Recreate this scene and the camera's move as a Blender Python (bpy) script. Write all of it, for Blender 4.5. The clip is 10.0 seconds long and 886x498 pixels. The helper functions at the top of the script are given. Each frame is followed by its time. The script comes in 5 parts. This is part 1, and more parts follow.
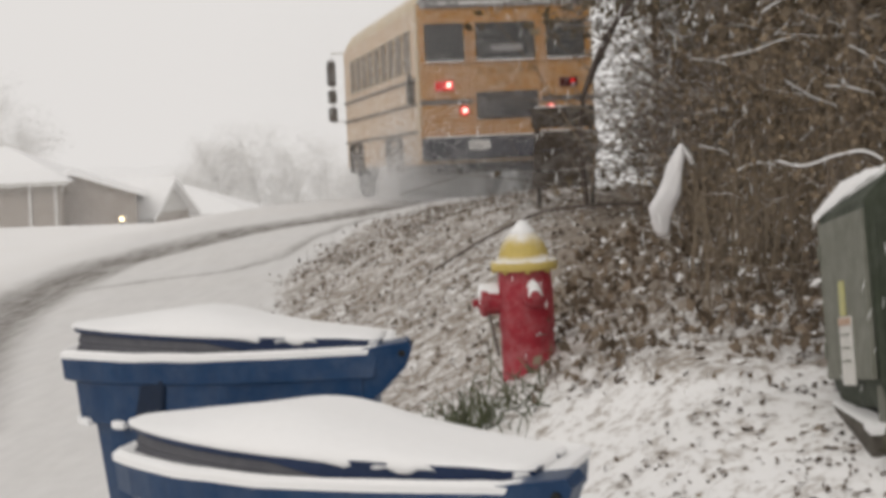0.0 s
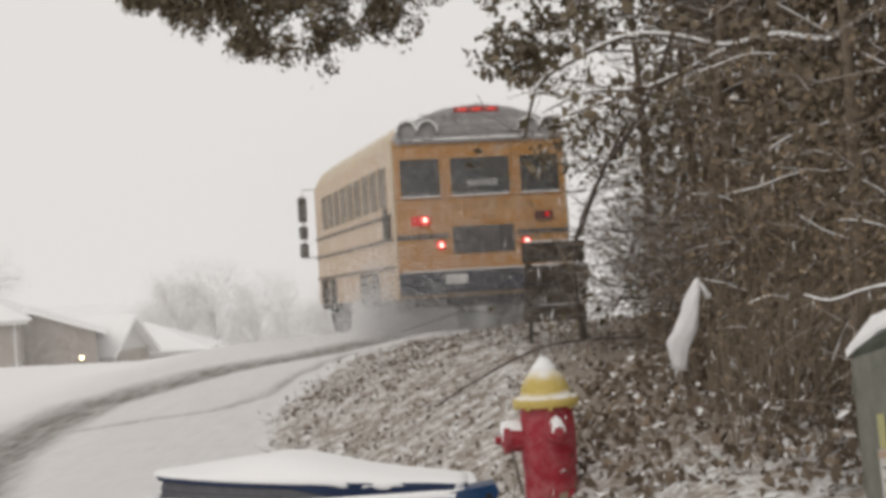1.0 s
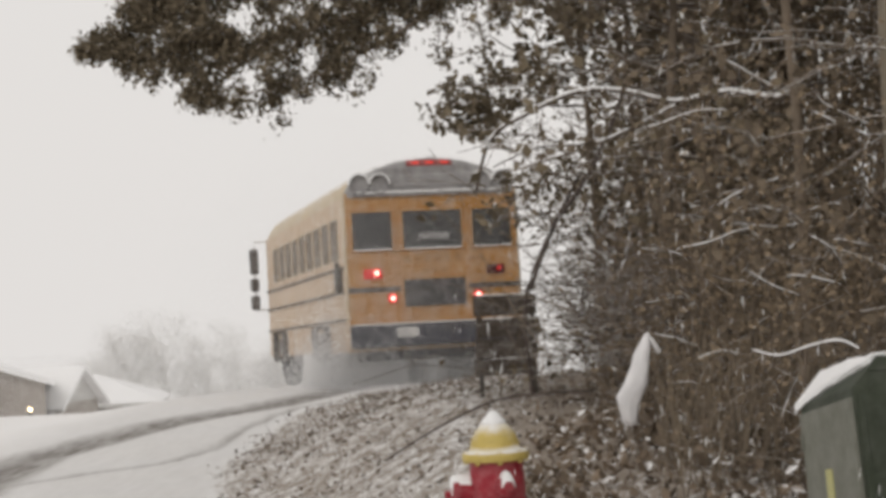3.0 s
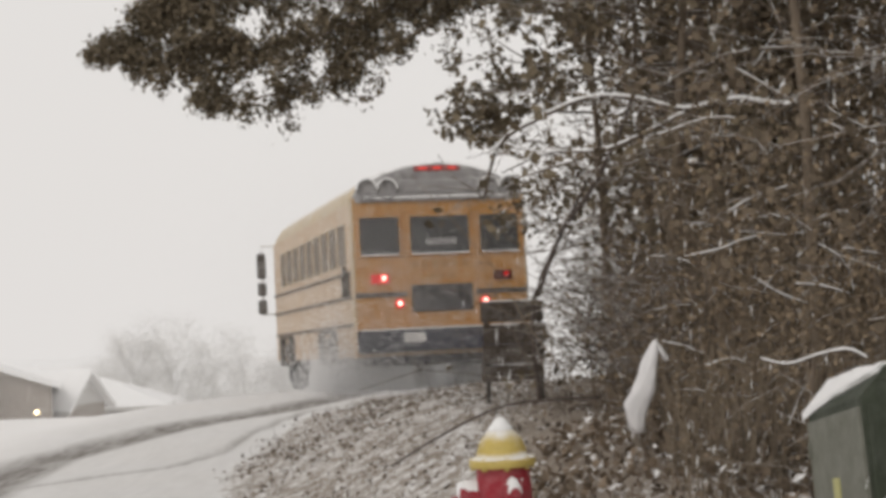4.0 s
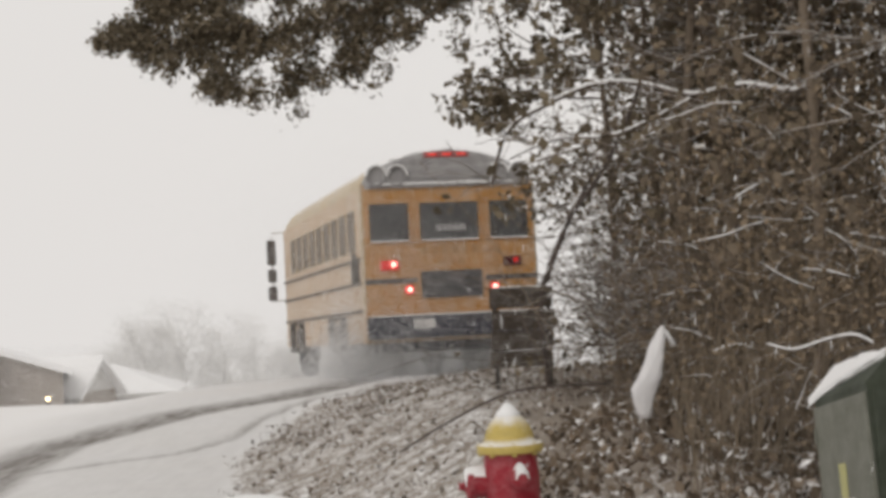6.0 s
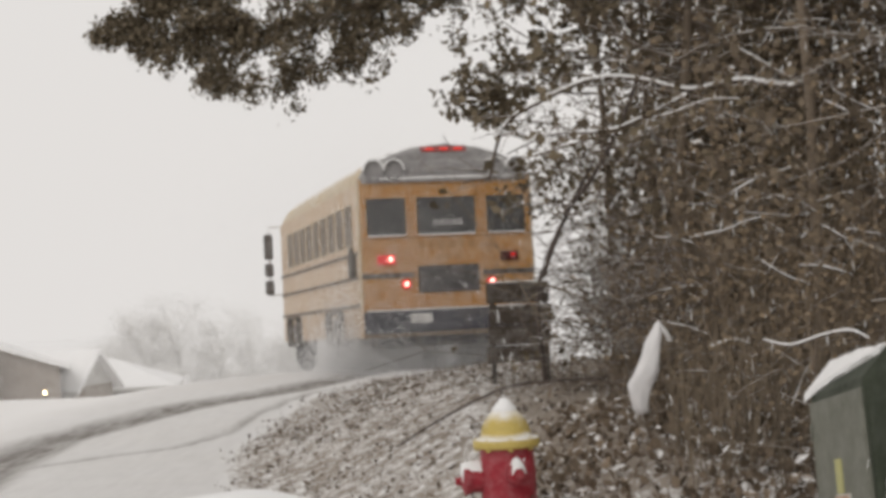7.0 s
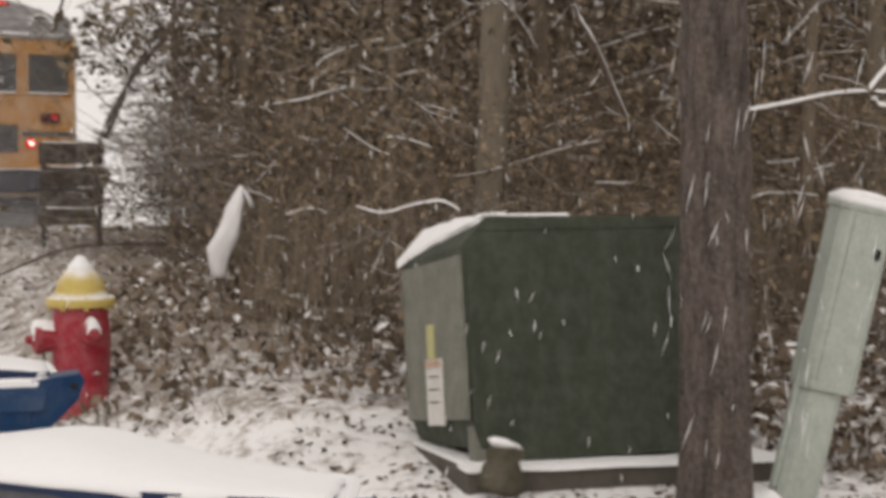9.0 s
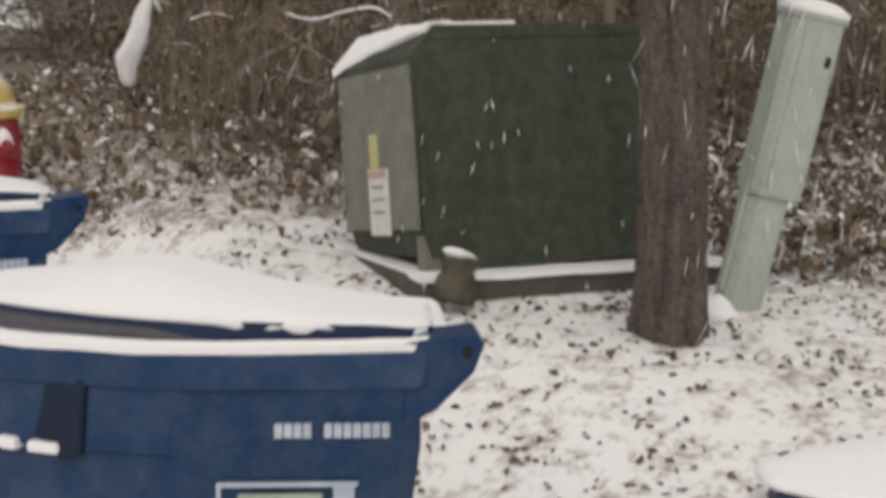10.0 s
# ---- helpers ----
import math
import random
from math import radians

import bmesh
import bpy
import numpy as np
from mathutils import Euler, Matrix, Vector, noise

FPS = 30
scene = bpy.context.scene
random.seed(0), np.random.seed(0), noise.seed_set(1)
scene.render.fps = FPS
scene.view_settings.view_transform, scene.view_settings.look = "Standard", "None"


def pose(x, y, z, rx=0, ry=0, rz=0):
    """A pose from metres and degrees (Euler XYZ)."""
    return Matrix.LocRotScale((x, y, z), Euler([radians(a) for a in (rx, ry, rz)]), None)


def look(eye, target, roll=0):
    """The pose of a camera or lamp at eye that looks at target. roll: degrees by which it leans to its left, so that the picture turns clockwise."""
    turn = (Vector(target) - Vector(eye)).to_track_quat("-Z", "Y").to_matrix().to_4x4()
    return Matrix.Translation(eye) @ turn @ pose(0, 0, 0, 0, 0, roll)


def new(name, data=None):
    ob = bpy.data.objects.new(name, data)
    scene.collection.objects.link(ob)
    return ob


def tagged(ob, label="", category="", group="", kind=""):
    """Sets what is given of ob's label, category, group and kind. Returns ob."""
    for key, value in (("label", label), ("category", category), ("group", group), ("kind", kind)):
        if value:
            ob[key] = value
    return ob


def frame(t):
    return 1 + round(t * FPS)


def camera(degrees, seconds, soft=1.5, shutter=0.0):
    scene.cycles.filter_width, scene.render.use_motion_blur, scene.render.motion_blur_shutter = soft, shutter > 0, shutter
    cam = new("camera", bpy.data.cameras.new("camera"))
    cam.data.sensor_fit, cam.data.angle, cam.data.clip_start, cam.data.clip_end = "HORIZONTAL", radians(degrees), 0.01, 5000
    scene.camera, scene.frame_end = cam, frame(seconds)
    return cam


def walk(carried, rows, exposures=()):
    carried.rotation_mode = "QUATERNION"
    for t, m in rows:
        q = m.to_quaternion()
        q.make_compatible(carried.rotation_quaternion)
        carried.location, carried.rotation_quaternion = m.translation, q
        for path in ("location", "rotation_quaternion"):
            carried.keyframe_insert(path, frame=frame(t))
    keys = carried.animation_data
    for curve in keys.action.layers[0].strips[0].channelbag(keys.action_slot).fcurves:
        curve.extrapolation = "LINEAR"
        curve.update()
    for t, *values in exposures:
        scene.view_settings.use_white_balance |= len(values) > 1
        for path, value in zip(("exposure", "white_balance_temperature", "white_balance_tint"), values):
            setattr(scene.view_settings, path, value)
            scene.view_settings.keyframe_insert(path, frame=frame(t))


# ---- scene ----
cam = camera(28.7, 10.0, soft=4.0, shutter=0.35)
PATH = [
    (0, (0.737, -2.354, 1.288), (0.457, -0.381, 1.125), -2.3),
    (0.5, (0.542, -2.385, 1.307), (0.307, -0.401, 1.232), -2.6),
    (1, (0.447, -2.44, 1.331), (0.224, -0.452, 1.318), -3.1),
    (1.5, (0.45, -2.455, 1.34), (0.242, -0.466, 1.362), -3.1),
    (2, (0.447, -2.44, 1.334), (0.26, -0.449, 1.371), -3.1),
    (2.5, (0.455, -2.426, 1.329), (0.286, -0.433, 1.371), -2.9),
    (4, (0.449, -2.43, 1.334), (0.276, -0.438, 1.386), -2.4),
    (4.5, (0.45, -2.438, 1.333), (0.267, -0.447, 1.387), -2.3),
    (5, (0.454, -2.447, 1.333), (0.268, -0.457, 1.382), -2.4),
    (5.5, (0.462, -2.438, 1.333), (0.276, -0.447, 1.373), -2.5),
    (7, (0.468, -2.446, 1.336), (0.285, -0.454, 1.366), -2.4),
    (7.5, (0.464, -2.418, 1.334), (0.334, -0.423, 1.347), -1.9),
    (8, (0.418, -2.376, 1.319), (0.349, -0.377, 1.308), -1.2),
    (8.5, (0.363, -2.322, 1.314), (0.512, -0.329, 1.244), 0.2),
    (9, (0.184, -2.348, 1.269), (0.545, -0.384, 1.152), 1.0),
    (9.2, (0.074, -2.321, 1.288), (0.484, -0.369, 1.134), 0.9),
    (9.5, (-0.018, -2.293, 1.311), (0.441, -0.358, 1.101), 1.3),
    (9.6, (-0.048, -2.266, 1.319), (0.431, -0.339, 1.081), 1.3),
    (10, (-0.203, -2.222, 1.297), (0.347, -0.33, 0.953), 1.1),
]
walk(cam, [(t, look(eye, target, roll)) for t, eye, target, roll in PATH], [(0.0, 0.0, 6500, 10), (8.2, 0.0, 6500, 10), (9.0, 0.12, 6720, 13), (9.6, 0.07, 6640, 12), (10.0, 0.06, 6600, 12)])


# ---------------------------------------------------------------- world and light
world = bpy.data.worlds.new("overcast")
scene.world = world
world.use_nodes = True
wn, wl = world.node_tree.nodes, world.node_tree.links
bgn = wn["Background"]
sky = wn.new("ShaderNodeTexSky")
sky.sky_type = "NISHITA"
sky.sun_disc = False
sky.sun_elevation, sky.sun_rotation = radians(35), radians(200)
sky.dust_density, sky.air_density = 6.0, 1.5
wmix = wn.new("ShaderNodeMixRGB")
wmix.inputs[0].default_value = 0.975
wmix.inputs[2].default_value = (7.36, 7.10, 6.88, 1)   # snow cloud, nearly even
wl.new(sky.outputs[0], wmix.inputs[1])
wl.new(wmix.outputs[0], bgn.inputs[0])
bgn.inputs[1].default_value = 0.106

sun_data = bpy.data.lights.new("sun", "SUN")
sun_data.energy, sun_data.angle, sun_data.color = 0.7, radians(40), (1.0, 0.97, 0.93)
sun = new("sun", sun_data)
sun.matrix_world = look((-6, -14, 14), (0, 4, 0))


# ---------------------------------------------------------------- materials
def ramp(nodes, links, src, a, b, ca=(0, 0, 0, 1), cb=(1, 1, 1, 1)):
    r = nodes.new("ShaderNodeValToRGB")
    r.color_ramp.elements[0].position, r.color_ramp.elements[1].position = a, b
    r.color_ramp.elements[0].color, r.color_ramp.elements[1].color = ca, cb
    links.new(src, r.inputs[0])
    return r.outputs[0]


def noise_of(nodes, links, scale, detail=4.0, rough=0.55, stretch=None):
    tc = nodes.new("ShaderNodeTexCoord")
    src = tc.outputs["Object"]
    if stretch:
        mp = nodes.new("ShaderNodeMapping")
        mp.inputs["Scale"].default_value = stretch
        links.new(src, mp.inputs[0])
        src = mp.outputs[0]
    n = nodes.new("ShaderNodeTexNoise")
    n.inputs["Scale"].default_value, n.inputs["Detail"].default_value, n.inputs["Roughness"].default_value = scale, detail, rough
    links.new(src, n.inputs["Vector"])
    return n.outputs["Fac"]


def mix(nodes, links, fac, a, b, mode="MIX"):
    m = nodes.new("ShaderNodeMixRGB")
    m.blend_type = mode
    for i, v in enumerate((fac, a, b)):
        if isinstance(v, (int, float)):
            m.inputs[i].default_value = v
        elif isinstance(v, tuple):
            m.inputs[i].default_value = (*v, 1) if len(v) == 3 else v
        else:
            links.new(v, m.inputs[i])
    return m.outputs[0]


def math_node(nodes, links, op, a, b=0.0):
    m = nodes.new("ShaderNodeMath")
    m.operation = op
    m.use_clamp = True
    for i, v in enumerate((a, b)):
        if isinstance(v, (int, float)):
            m.inputs[i].default_value = v
        else:
            links.new(v, m.inputs[i])
    return m.outputs[0]


SNOW = (0.81, 0.803, 0.797)


def material(name, colour, second=None, rough=0.7, metal=0.0, scale=6.0, fine=60.0, bump=0.1, snow=None, island=0.0,
             stretch=None, emit=None, spec=0.3, dust=0.0, grain_mix=0.35):
    """A surface with patches (scale), grain (fine), relief, and snow lying on what faces up (snow: from, to, of the normal's z)."""
    m = bpy.data.materials.new(name)
    m.use_nodes = True
    n, l = m.node_tree.nodes, m.node_tree.links
    p = n["Principled BSDF"]
    p.inputs["Metallic"].default_value = metal
    p.inputs["Specular IOR Level"].default_value = spec
    second = second or tuple(c * 0.7 for c in colour)
    patch = noise_of(n, l, scale, 5.0, 0.6, stretch)
    grain = noise_of(n, l, fine, 3.0, 0.6, stretch)
    col = mix(n, l, ramp(n, l, patch, 0.3, 0.7), colour, second)
    col = mix(n, l, grain_mix, col, ramp(n, l, grain, 0.25, 0.75, (0.45, 0.45, 0.45, 1), (1.2, 1.2, 1.2, 1)), "MULTIPLY")
    if island:
        g = n.new("ShaderNodeNewGeometry")
        col = mix(n, l, 1.0, col, ramp(n, l, g.outputs["Random Per Island"], 0.0, 1.0, (1 - island,) * 3 + (1,), (1 + island,) * 3 + (1,)), "MULTIPLY")
    if dust:
        d = noise_of(n, l, scale * 2.3, 6.0, 0.7)
        col = mix(n, l, math_node(n, l, "MULTIPLY", ramp(n, l, d, 0.42, 0.7), dust), col, (0.72, 0.71, 0.69))
    rg = ramp(n, l, patch, 0.2, 0.8, (max(rough - 0.12, 0.05),) * 3 + (1,), (min(rough + 0.12, 1),) * 3 + (1,))
    if snow:
        g = n.new("ShaderNodeNewGeometry")
        s = n.new("ShaderNodeSeparateXYZ")
        l.new(g.outputs["Normal"], s.inputs[0])
        wob = noise_of(n, l, 9.0, 4.0, 0.6)
        h = math_node(n, l, "ADD", s.outputs[2], math_node(n, l, "MULTIPLY", math_node(n, l, "SUBTRACT", wob, 0.4), 0.9))
        f = ramp(n, l, h, snow[0], snow[1])
        col = mix(n, l, f, col, SNOW)
        rg = mix(n, l, f, rg, (0.9, 0.9, 0.9))
    l.new(col, p.inputs["Base Color"])
    l.new(rg, p.inputs["Roughness"])
    if bump:
        b = n.new("ShaderNodeBump")
        b.inputs["Strength"].default_value = bump
        b.inputs["Distance"].default_value = 0.02
        l.new(grain, b.inputs["Height"])
        l.new(b.outputs[0], p.inputs["Normal"])
    if emit:
        p.inputs["Emission Color"].default_value = (*emit[0], 1)
        p.inputs["Emission Strength"].default_value = emit[1]
    return m


def ground_material():
    m = bpy.data.materials.new("snowy_ground")
    m.use_nodes = True
    n, l = m.node_tree.nodes, m.node_tree.links
    p = n["Principled BSDF"]
    p.inputs["Roughness"].default_value = 0.9
    p.inputs["Specular IOR Level"].default_value = 0.15

    def attr(name):
        a = n.new("ShaderNodeAttribute")
        a.attribute_name = name
        return a.outputs["Fac"]
    fine, mid, big = noise_of(n, l, 26.0, 6.0, 0.65), noise_of(n, l, 7.0, 5.0, 0.6), noise_of(n, l, 0.9, 4.0, 0.6)
    soil = mix(n, l, ramp(n, l, fine, 0.35, 0.7), (0.19, 0.158, 0.127), (0.36, 0.31, 0.262))
    snow = mix(n, l, ramp(n, l, big, 0.3, 0.7), SNOW, (0.80, 0.79, 0.775))
    # leaf litter and bare soil breaking through
    lit = attr("litter")
    t = math_node(n, l, "ADD", math_node(n, l, "MULTIPLY", mid, 0.45), math_node(n, l, "MULTIPLY", fine, 0.55))
    cover = math_node(n, l, "SUBTRACT", math_node(n, l, "ADD", t, math_node(n, l, "MULTIPLY", lit, 0.33)), 0.30)
    cover = ramp(n, l, cover, 0.45, 0.60)
    # wheel ruts: wet asphalt and slush
    rut = attr("rut")
    streak = noise_of(n, l, 4.0, 6.0, 0.7, (3.0, 0.5, 1.0))
    rr = math_node(n, l, "MULTIPLY", rut, math_node(n, l, "ADD", math_node(n, l, "MULTIPLY", ramp(n, l, streak, 0.3, 0.65), 0.45), 0.58))
    slush = mix(n, l, ramp(n, l, mid, 0.3, 0.7), (0.11, 0.098, 0.086), (0.27, 0.25, 0.23))
    col = mix(n, l, rr, snow, slush)
    col = mix(n, l, cover, col, soil)
    l.new(col, p.inputs["Base Color"])
    b = n.new("ShaderNodeBump")
    l.new(math_node(n, l, "ADD", math_node(n, l, "MULTIPLY", lit, 0.4), 0.004), b.inputs["Strength"])
    b.inputs["Distance"].default_value = 0.03
    l.new(t, b.inputs["Height"])
    l.new(b.outputs[0], p.inputs["Normal"])
    return m


def glass_material(name, tint, rough=0.08):
    return material(name, tint, tuple(c * 0.6 for c in tint), rough=rough, bump=0.0, scale=2.0, spec=0.6)


M = {
    "snow": material("snow", SNOW, (0.80, 0.80, 0.80), rough=0.9, scale=3, fine=60, bump=0.05, spec=0.15, grain_mix=0.04),
    "blue": material("blue_plastic", (0.0045, 0.030, 0.088), (0.007, 0.040, 0.108), rough=0.42, scale=7, fine=80, bump=0.06, spec=0.3, dust=0.04, stretch=(2.2, 2.2, 0.35)),
    "lid": material("dark_lid_plastic", (0.012, 0.024, 0.062), (0.018, 0.035, 0.09), rough=0.5, scale=6, fine=90),
    "collar": material("grey_collar_plastic", (0.105, 0.105, 0.115), (0.075, 0.075, 0.09), rough=0.6, scale=8, fine=60),
    "pocket": material("recess_shade_blue", (0.004, 0.012, 0.03), (0.006, 0.016, 0.04), rough=0.6, scale=9),
    "white_print": material("white_print", (0.55, 0.6, 0.66), (0.4, 0.46, 0.54), rough=0.6, scale=20),
    "green_print": material("pale_green_print", (0.42, 0.5, 0.4), rough=0.6),
    "red": material("red_paint", (0.345, 0.021, 0.036), (0.27, 0.016, 0.028), rough=0.5, scale=9, fine=70, dust=0.12),
    "yellow": material("yellow_paint", (0.58, 0.45, 0.135), (0.49, 0.37, 0.105), rough=0.5, scale=9, fine=70, snow=(0.55, 1.1)),
    "chain": material("chain_steel", (0.2, 0.18, 0.16), rough=0.5, metal=0.7),
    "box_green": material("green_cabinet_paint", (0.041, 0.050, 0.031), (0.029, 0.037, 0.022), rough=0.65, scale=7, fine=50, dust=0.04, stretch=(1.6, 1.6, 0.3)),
    "box_front": material("grey_green_paint", (0.17, 0.172, 0.14), (0.145, 0.147, 0.118), rough=0.75, scale=5, fine=50, dust=0.08),
    "concrete": material("pad_concrete", (0.115, 0.10, 0.085), (0.075, 0.068, 0.055), rough=0.9, scale=6, fine=50, bump=0.4, snow=(0.6, 0.95)),
    "sticker": material("white_sticker", (0.68, 0.66, 0.63), (0.55, 0.54, 0.5), rough=0.6, scale=30),
    "sticker_y": material("yellow_sticker", (0.50, 0.48, 0.20), (0.42, 0.40, 0.2), rough=0.6, scale=30),
    "sticker_r": material("orange_sticker", (0.55, 0.38, 0.28), rough=0.6, scale=30),
    "pedestal": material("pale_green_plastic", (0.40, 0.44, 0.39), (0.33, 0.365, 0.32), rough=0.6, scale=5, fine=60, dust=0.15, snow=(0.9, 1.1)),
    "dark": material("gap_shade_and_lock", (0.02, 0.02, 0.018), rough=0.8),
    "bag": material("white_plastic_film", (0.74, 0.725, 0.725), (0.66, 0.65, 0.655), rough=0.4, scale=12, fine=40, bump=0.08, spec=0.5, grain_mix=0.05),
    "board": material("dark_weathered_wood", (0.05, 0.04, 0.032), (0.085, 0.065, 0.05), rough=0.85, scale=6, fine=40, bump=0.4, stretch=(0.6, 4, 6), dust=0.2),
    "post": material("sign_post_metal", (0.10, 0.09, 0.08), rough=0.7, metal=0.2),
    "bark": material("grey_brown_bark", (0.235, 0.185, 0.138), (0.145, 0.115, 0.087), rough=0.95, scale=9, fine=38, bump=1.0, stretch=(1, 1, 0.25), snow=(0.72, 1.0)),
    "bark_red": material("red_brown_bark", (0.145, 0.108, 0.09), (0.05, 0.038, 0.032), rough=0.95, scale=26, fine=90, bump=1.0, stretch=(1, 1, 0.3), dust=0.12, grain_mix=0.6),
    "bark_pale": material("pale_bark", (0.25, 0.212, 0.162), (0.175, 0.15, 0.112), rough=0.95, scale=9, fine=38, bump=0.8, stretch=(1, 1, 0.25)),
    "twig": material("twig_bark", (0.20, 0.158, 0.122), (0.14, 0.11, 0.085), rough=0.95, scale=5, fine=30, bump=0.0, snow=(0.75, 1.0), island=0.35),
    "stem": material("dry_stem", (0.235, 0.187, 0.139), (0.165, 0.132, 0.099), rough=0.95, scale=3, fine=30, bump=0.0, snow=(0.85, 1.1), island=0.45),
    "snow_limb": material("snow_covered_bark", (0.13, 0.10, 0.08), rough=0.95, scale=9, fine=30, bump=0.2, snow=(0.30, 0.5)),
    "leaf": material("dull_evergreen_leaf", (0.152, 0.124, 0.086), (0.185, 0.15, 0.104), rough=0.8, scale=2, fine=20, bump=0.0, island=0.35, snow=(0.95, 1.45), spec=0.1),
    "leaf_dark": material("dark_dry_leaf", (0.175, 0.138, 0.10), (0.125, 0.10, 0.074), rough=0.95, scale=2, fine=20, bump=0.0, island=0.3, snow=(1.1, 1.4), spec=0.1),
    "leaf_snowy": material("snow_flecked_leaf", (0.225, 0.174, 0.128), (0.15, 0.117, 0.087), rough=0.95, scale=2, fine=20, bump=0.0, island=0.4, snow=(0.74, 1.15), spec=0.1),
    "leaf_dry": material("dry_brown_leaf", (0.31, 0.238, 0.162), (0.235, 0.18, 0.124), rough=0.95, scale=2, fine=20, bump=0.0, island=0.22, snow=(1.1, 1.4), spec=0.1),
    "straw": material("pale_dry_grass", (0.25, 0.20, 0.145), (0.19, 0.152, 0.11), rough=0.95, scale=3, fine=20, bump=0.0, island=0.3),
    "speck": material("wet_dark_leaf", (0.17, 0.135, 0.108), (0.11, 0.088, 0.07), rough=0.9, scale=3, fine=20, bump=0.0, island=0.4, spec=0.15),
    "litter": material("fallen_leaf", (0.25, 0.208, 0.168), (0.16, 0.13, 0.106), rough=0.95, scale=2, fine=20, bump=0.0, island=0.45, snow=(0.85, 1.25)),
    "grass": material("frosted_green_weed", (0.10, 0.115, 0.06), (0.15, 0.15, 0.10), rough=0.9, scale=4, fine=20, bump=0.0, island=0.4, snow=(0.9, 1.2)),
    # haze painted in: far twigs are near-white so they fade into the sky
    "far_twig": material("hazed_twig", (0.84, 0.83, 0.81), (0.78, 0.77, 0.755), rough=1.0, scale=1, fine=4, bump=0.0, island=0.1, snow=(0.2, 0.8)),
    # brick lightened: distance haze is put into the wall colour
    "house_wall": material("hazed_brick_wall", (0.34, 0.30, 0.265), (0.31, 0.275, 0.24), rough=0.9, scale=3, fine=14, bump=0.1, dust=0.25),
    "house_gable": material("pale_siding", (0.56, 0.55, 0.53), (0.5, 0.49, 0.47), rough=0.9, scale=3, fine=14, bump=0.1, dust=0.3),
    "house_trim": material("white_trim", (0.75, 0.74, 0.72), rough=0.7),
    "house_glass": glass_material("house_window_glass", (0.25, 0.25, 0.26)),
    "porch": material("porch_bulb", (1, 0.85, 0.6), emit=((1.0, 0.78, 0.45), 6.0)),
    # side yellow paled and dusted to paint snow haze into it
    "bus": material("bus_yellow_hazed", (0.55, 0.40, 0.26), (0.50, 0.37, 0.25), rough=0.5, scale=1.6, fine=30, bump=0.04, dust=0.35),
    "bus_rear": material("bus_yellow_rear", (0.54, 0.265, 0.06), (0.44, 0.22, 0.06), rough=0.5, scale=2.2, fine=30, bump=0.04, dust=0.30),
    "bus_roof": material("bus_roof_snowed", (0.55, 0.43, 0.27), (0.5, 0.41, 0.29), rough=0.6, scale=2, fine=30, dust=0.4, snow=(0.75, 1.15)),
    "bus_cap": material("bus_rear_cap_grey", (0.26, 0.25, 0.25), (0.32, 0.31, 0.31), rough=0.6, scale=3, fine=30, dust=0.3, snow=(0.8, 1.2)),
    "bus_letter": material("worn_black_lettering", (0.36, 0.19, 0.05), (0.42, 0.22, 0.05), rough=0.6, scale=4, dust=0.2),
    "bus_black": material("bus_black_trim", (0.07, 0.058, 0.05), rough=0.6, scale=4, dust=0.25),
    "bus_rail": material("bus_brown_rub_rail", (0.15, 0.112, 0.075), (0.10, 0.08, 0.06), rough=0.7, scale=3, dust=0.2),
    # black lifted to blue-grey: haze round the bus is put into this colour
    "bus_under": material("bus_black_hazed", (0.058, 0.058, 0.072), (0.072, 0.072, 0.088), rough=0.85, scale=3, fine=20),
    "bus_glass": glass_material("bus_glass", (0.10, 0.10, 0.10)),
    "bus_side_glass": material("bus_side_glass", (0.12, 0.088, 0.06), (0.16, 0.12, 0.08), rough=0.5, scale=3, bump=0.0, spec=0.2, dust=0.12),
    "rubber": material("tyre_rubber", (0.035, 0.035, 0.04), rough=0.9, scale=8, dust=0.4),
    "rim": material("wheel_rim", (0.5, 0.5, 0.5), rough=0.5, metal=0.4),
    "lamp_red": material("red_lamp_lit", (0.6, 0.02, 0.02), emit=((1.0, 0.03, 0.02), 0.28)),
    "lamp_hot": material("red_lamp_bright", (0.9, 0.2, 0.15), emit=((1.0, 0.34, 0.28), 4.0)),
    "lamp_marker": material("red_marker_lens", (0.42, 0.06, 0.06), rough=0.4, dust=0.3),
    "lamp_marker_lit": material("red_marker_lamp_lit", (0.6, 0.05, 0.04), emit=((1.0, 0.10, 0.08), 0.55)),
    "lamp_dark": material("red_lamp_unlit", (0.10, 0.02, 0.02), rough=0.3),
    "stump": material("mossy_stump_bark", (0.14, 0.12, 0.09), (0.09, 0.085, 0.055), rough=0.95, scale=12, fine=50, bump=0.8, snow=(0.55, 0.85)),
}
M["ground"] = ground_material()


def flake_material():
    m = bpy.data.materials.new("snowflake")
    m.use_nodes = True
    n, l = m.node_tree.nodes, m.node_tree.links
    n.remove(n["Principled BSDF"])
    d, tr, mx = n.new("ShaderNodeBsdfDiffuse"), n.new("ShaderNodeBsdfTranslucent"), n.new("ShaderNodeMixShader")
    for k in (d, tr):
        k.inputs["Color"].default_value = (0.98, 0.98, 0.98, 1)
    l.new(d.outputs[0], mx.inputs[1])
    l.new(tr.outputs[0], mx.inputs[2])
    l.new(mx.outputs[0], n["Material Output"].inputs["Surface"])
    return m


M["flake"] = flake_material()


# ---------------------------------------------------------------- mesh helpers
def thing(name, m, label, category, group="", kind=""):
    ob = new(name)
    ob.matrix_world = m
    return tagged(ob, label, category, group, kind)


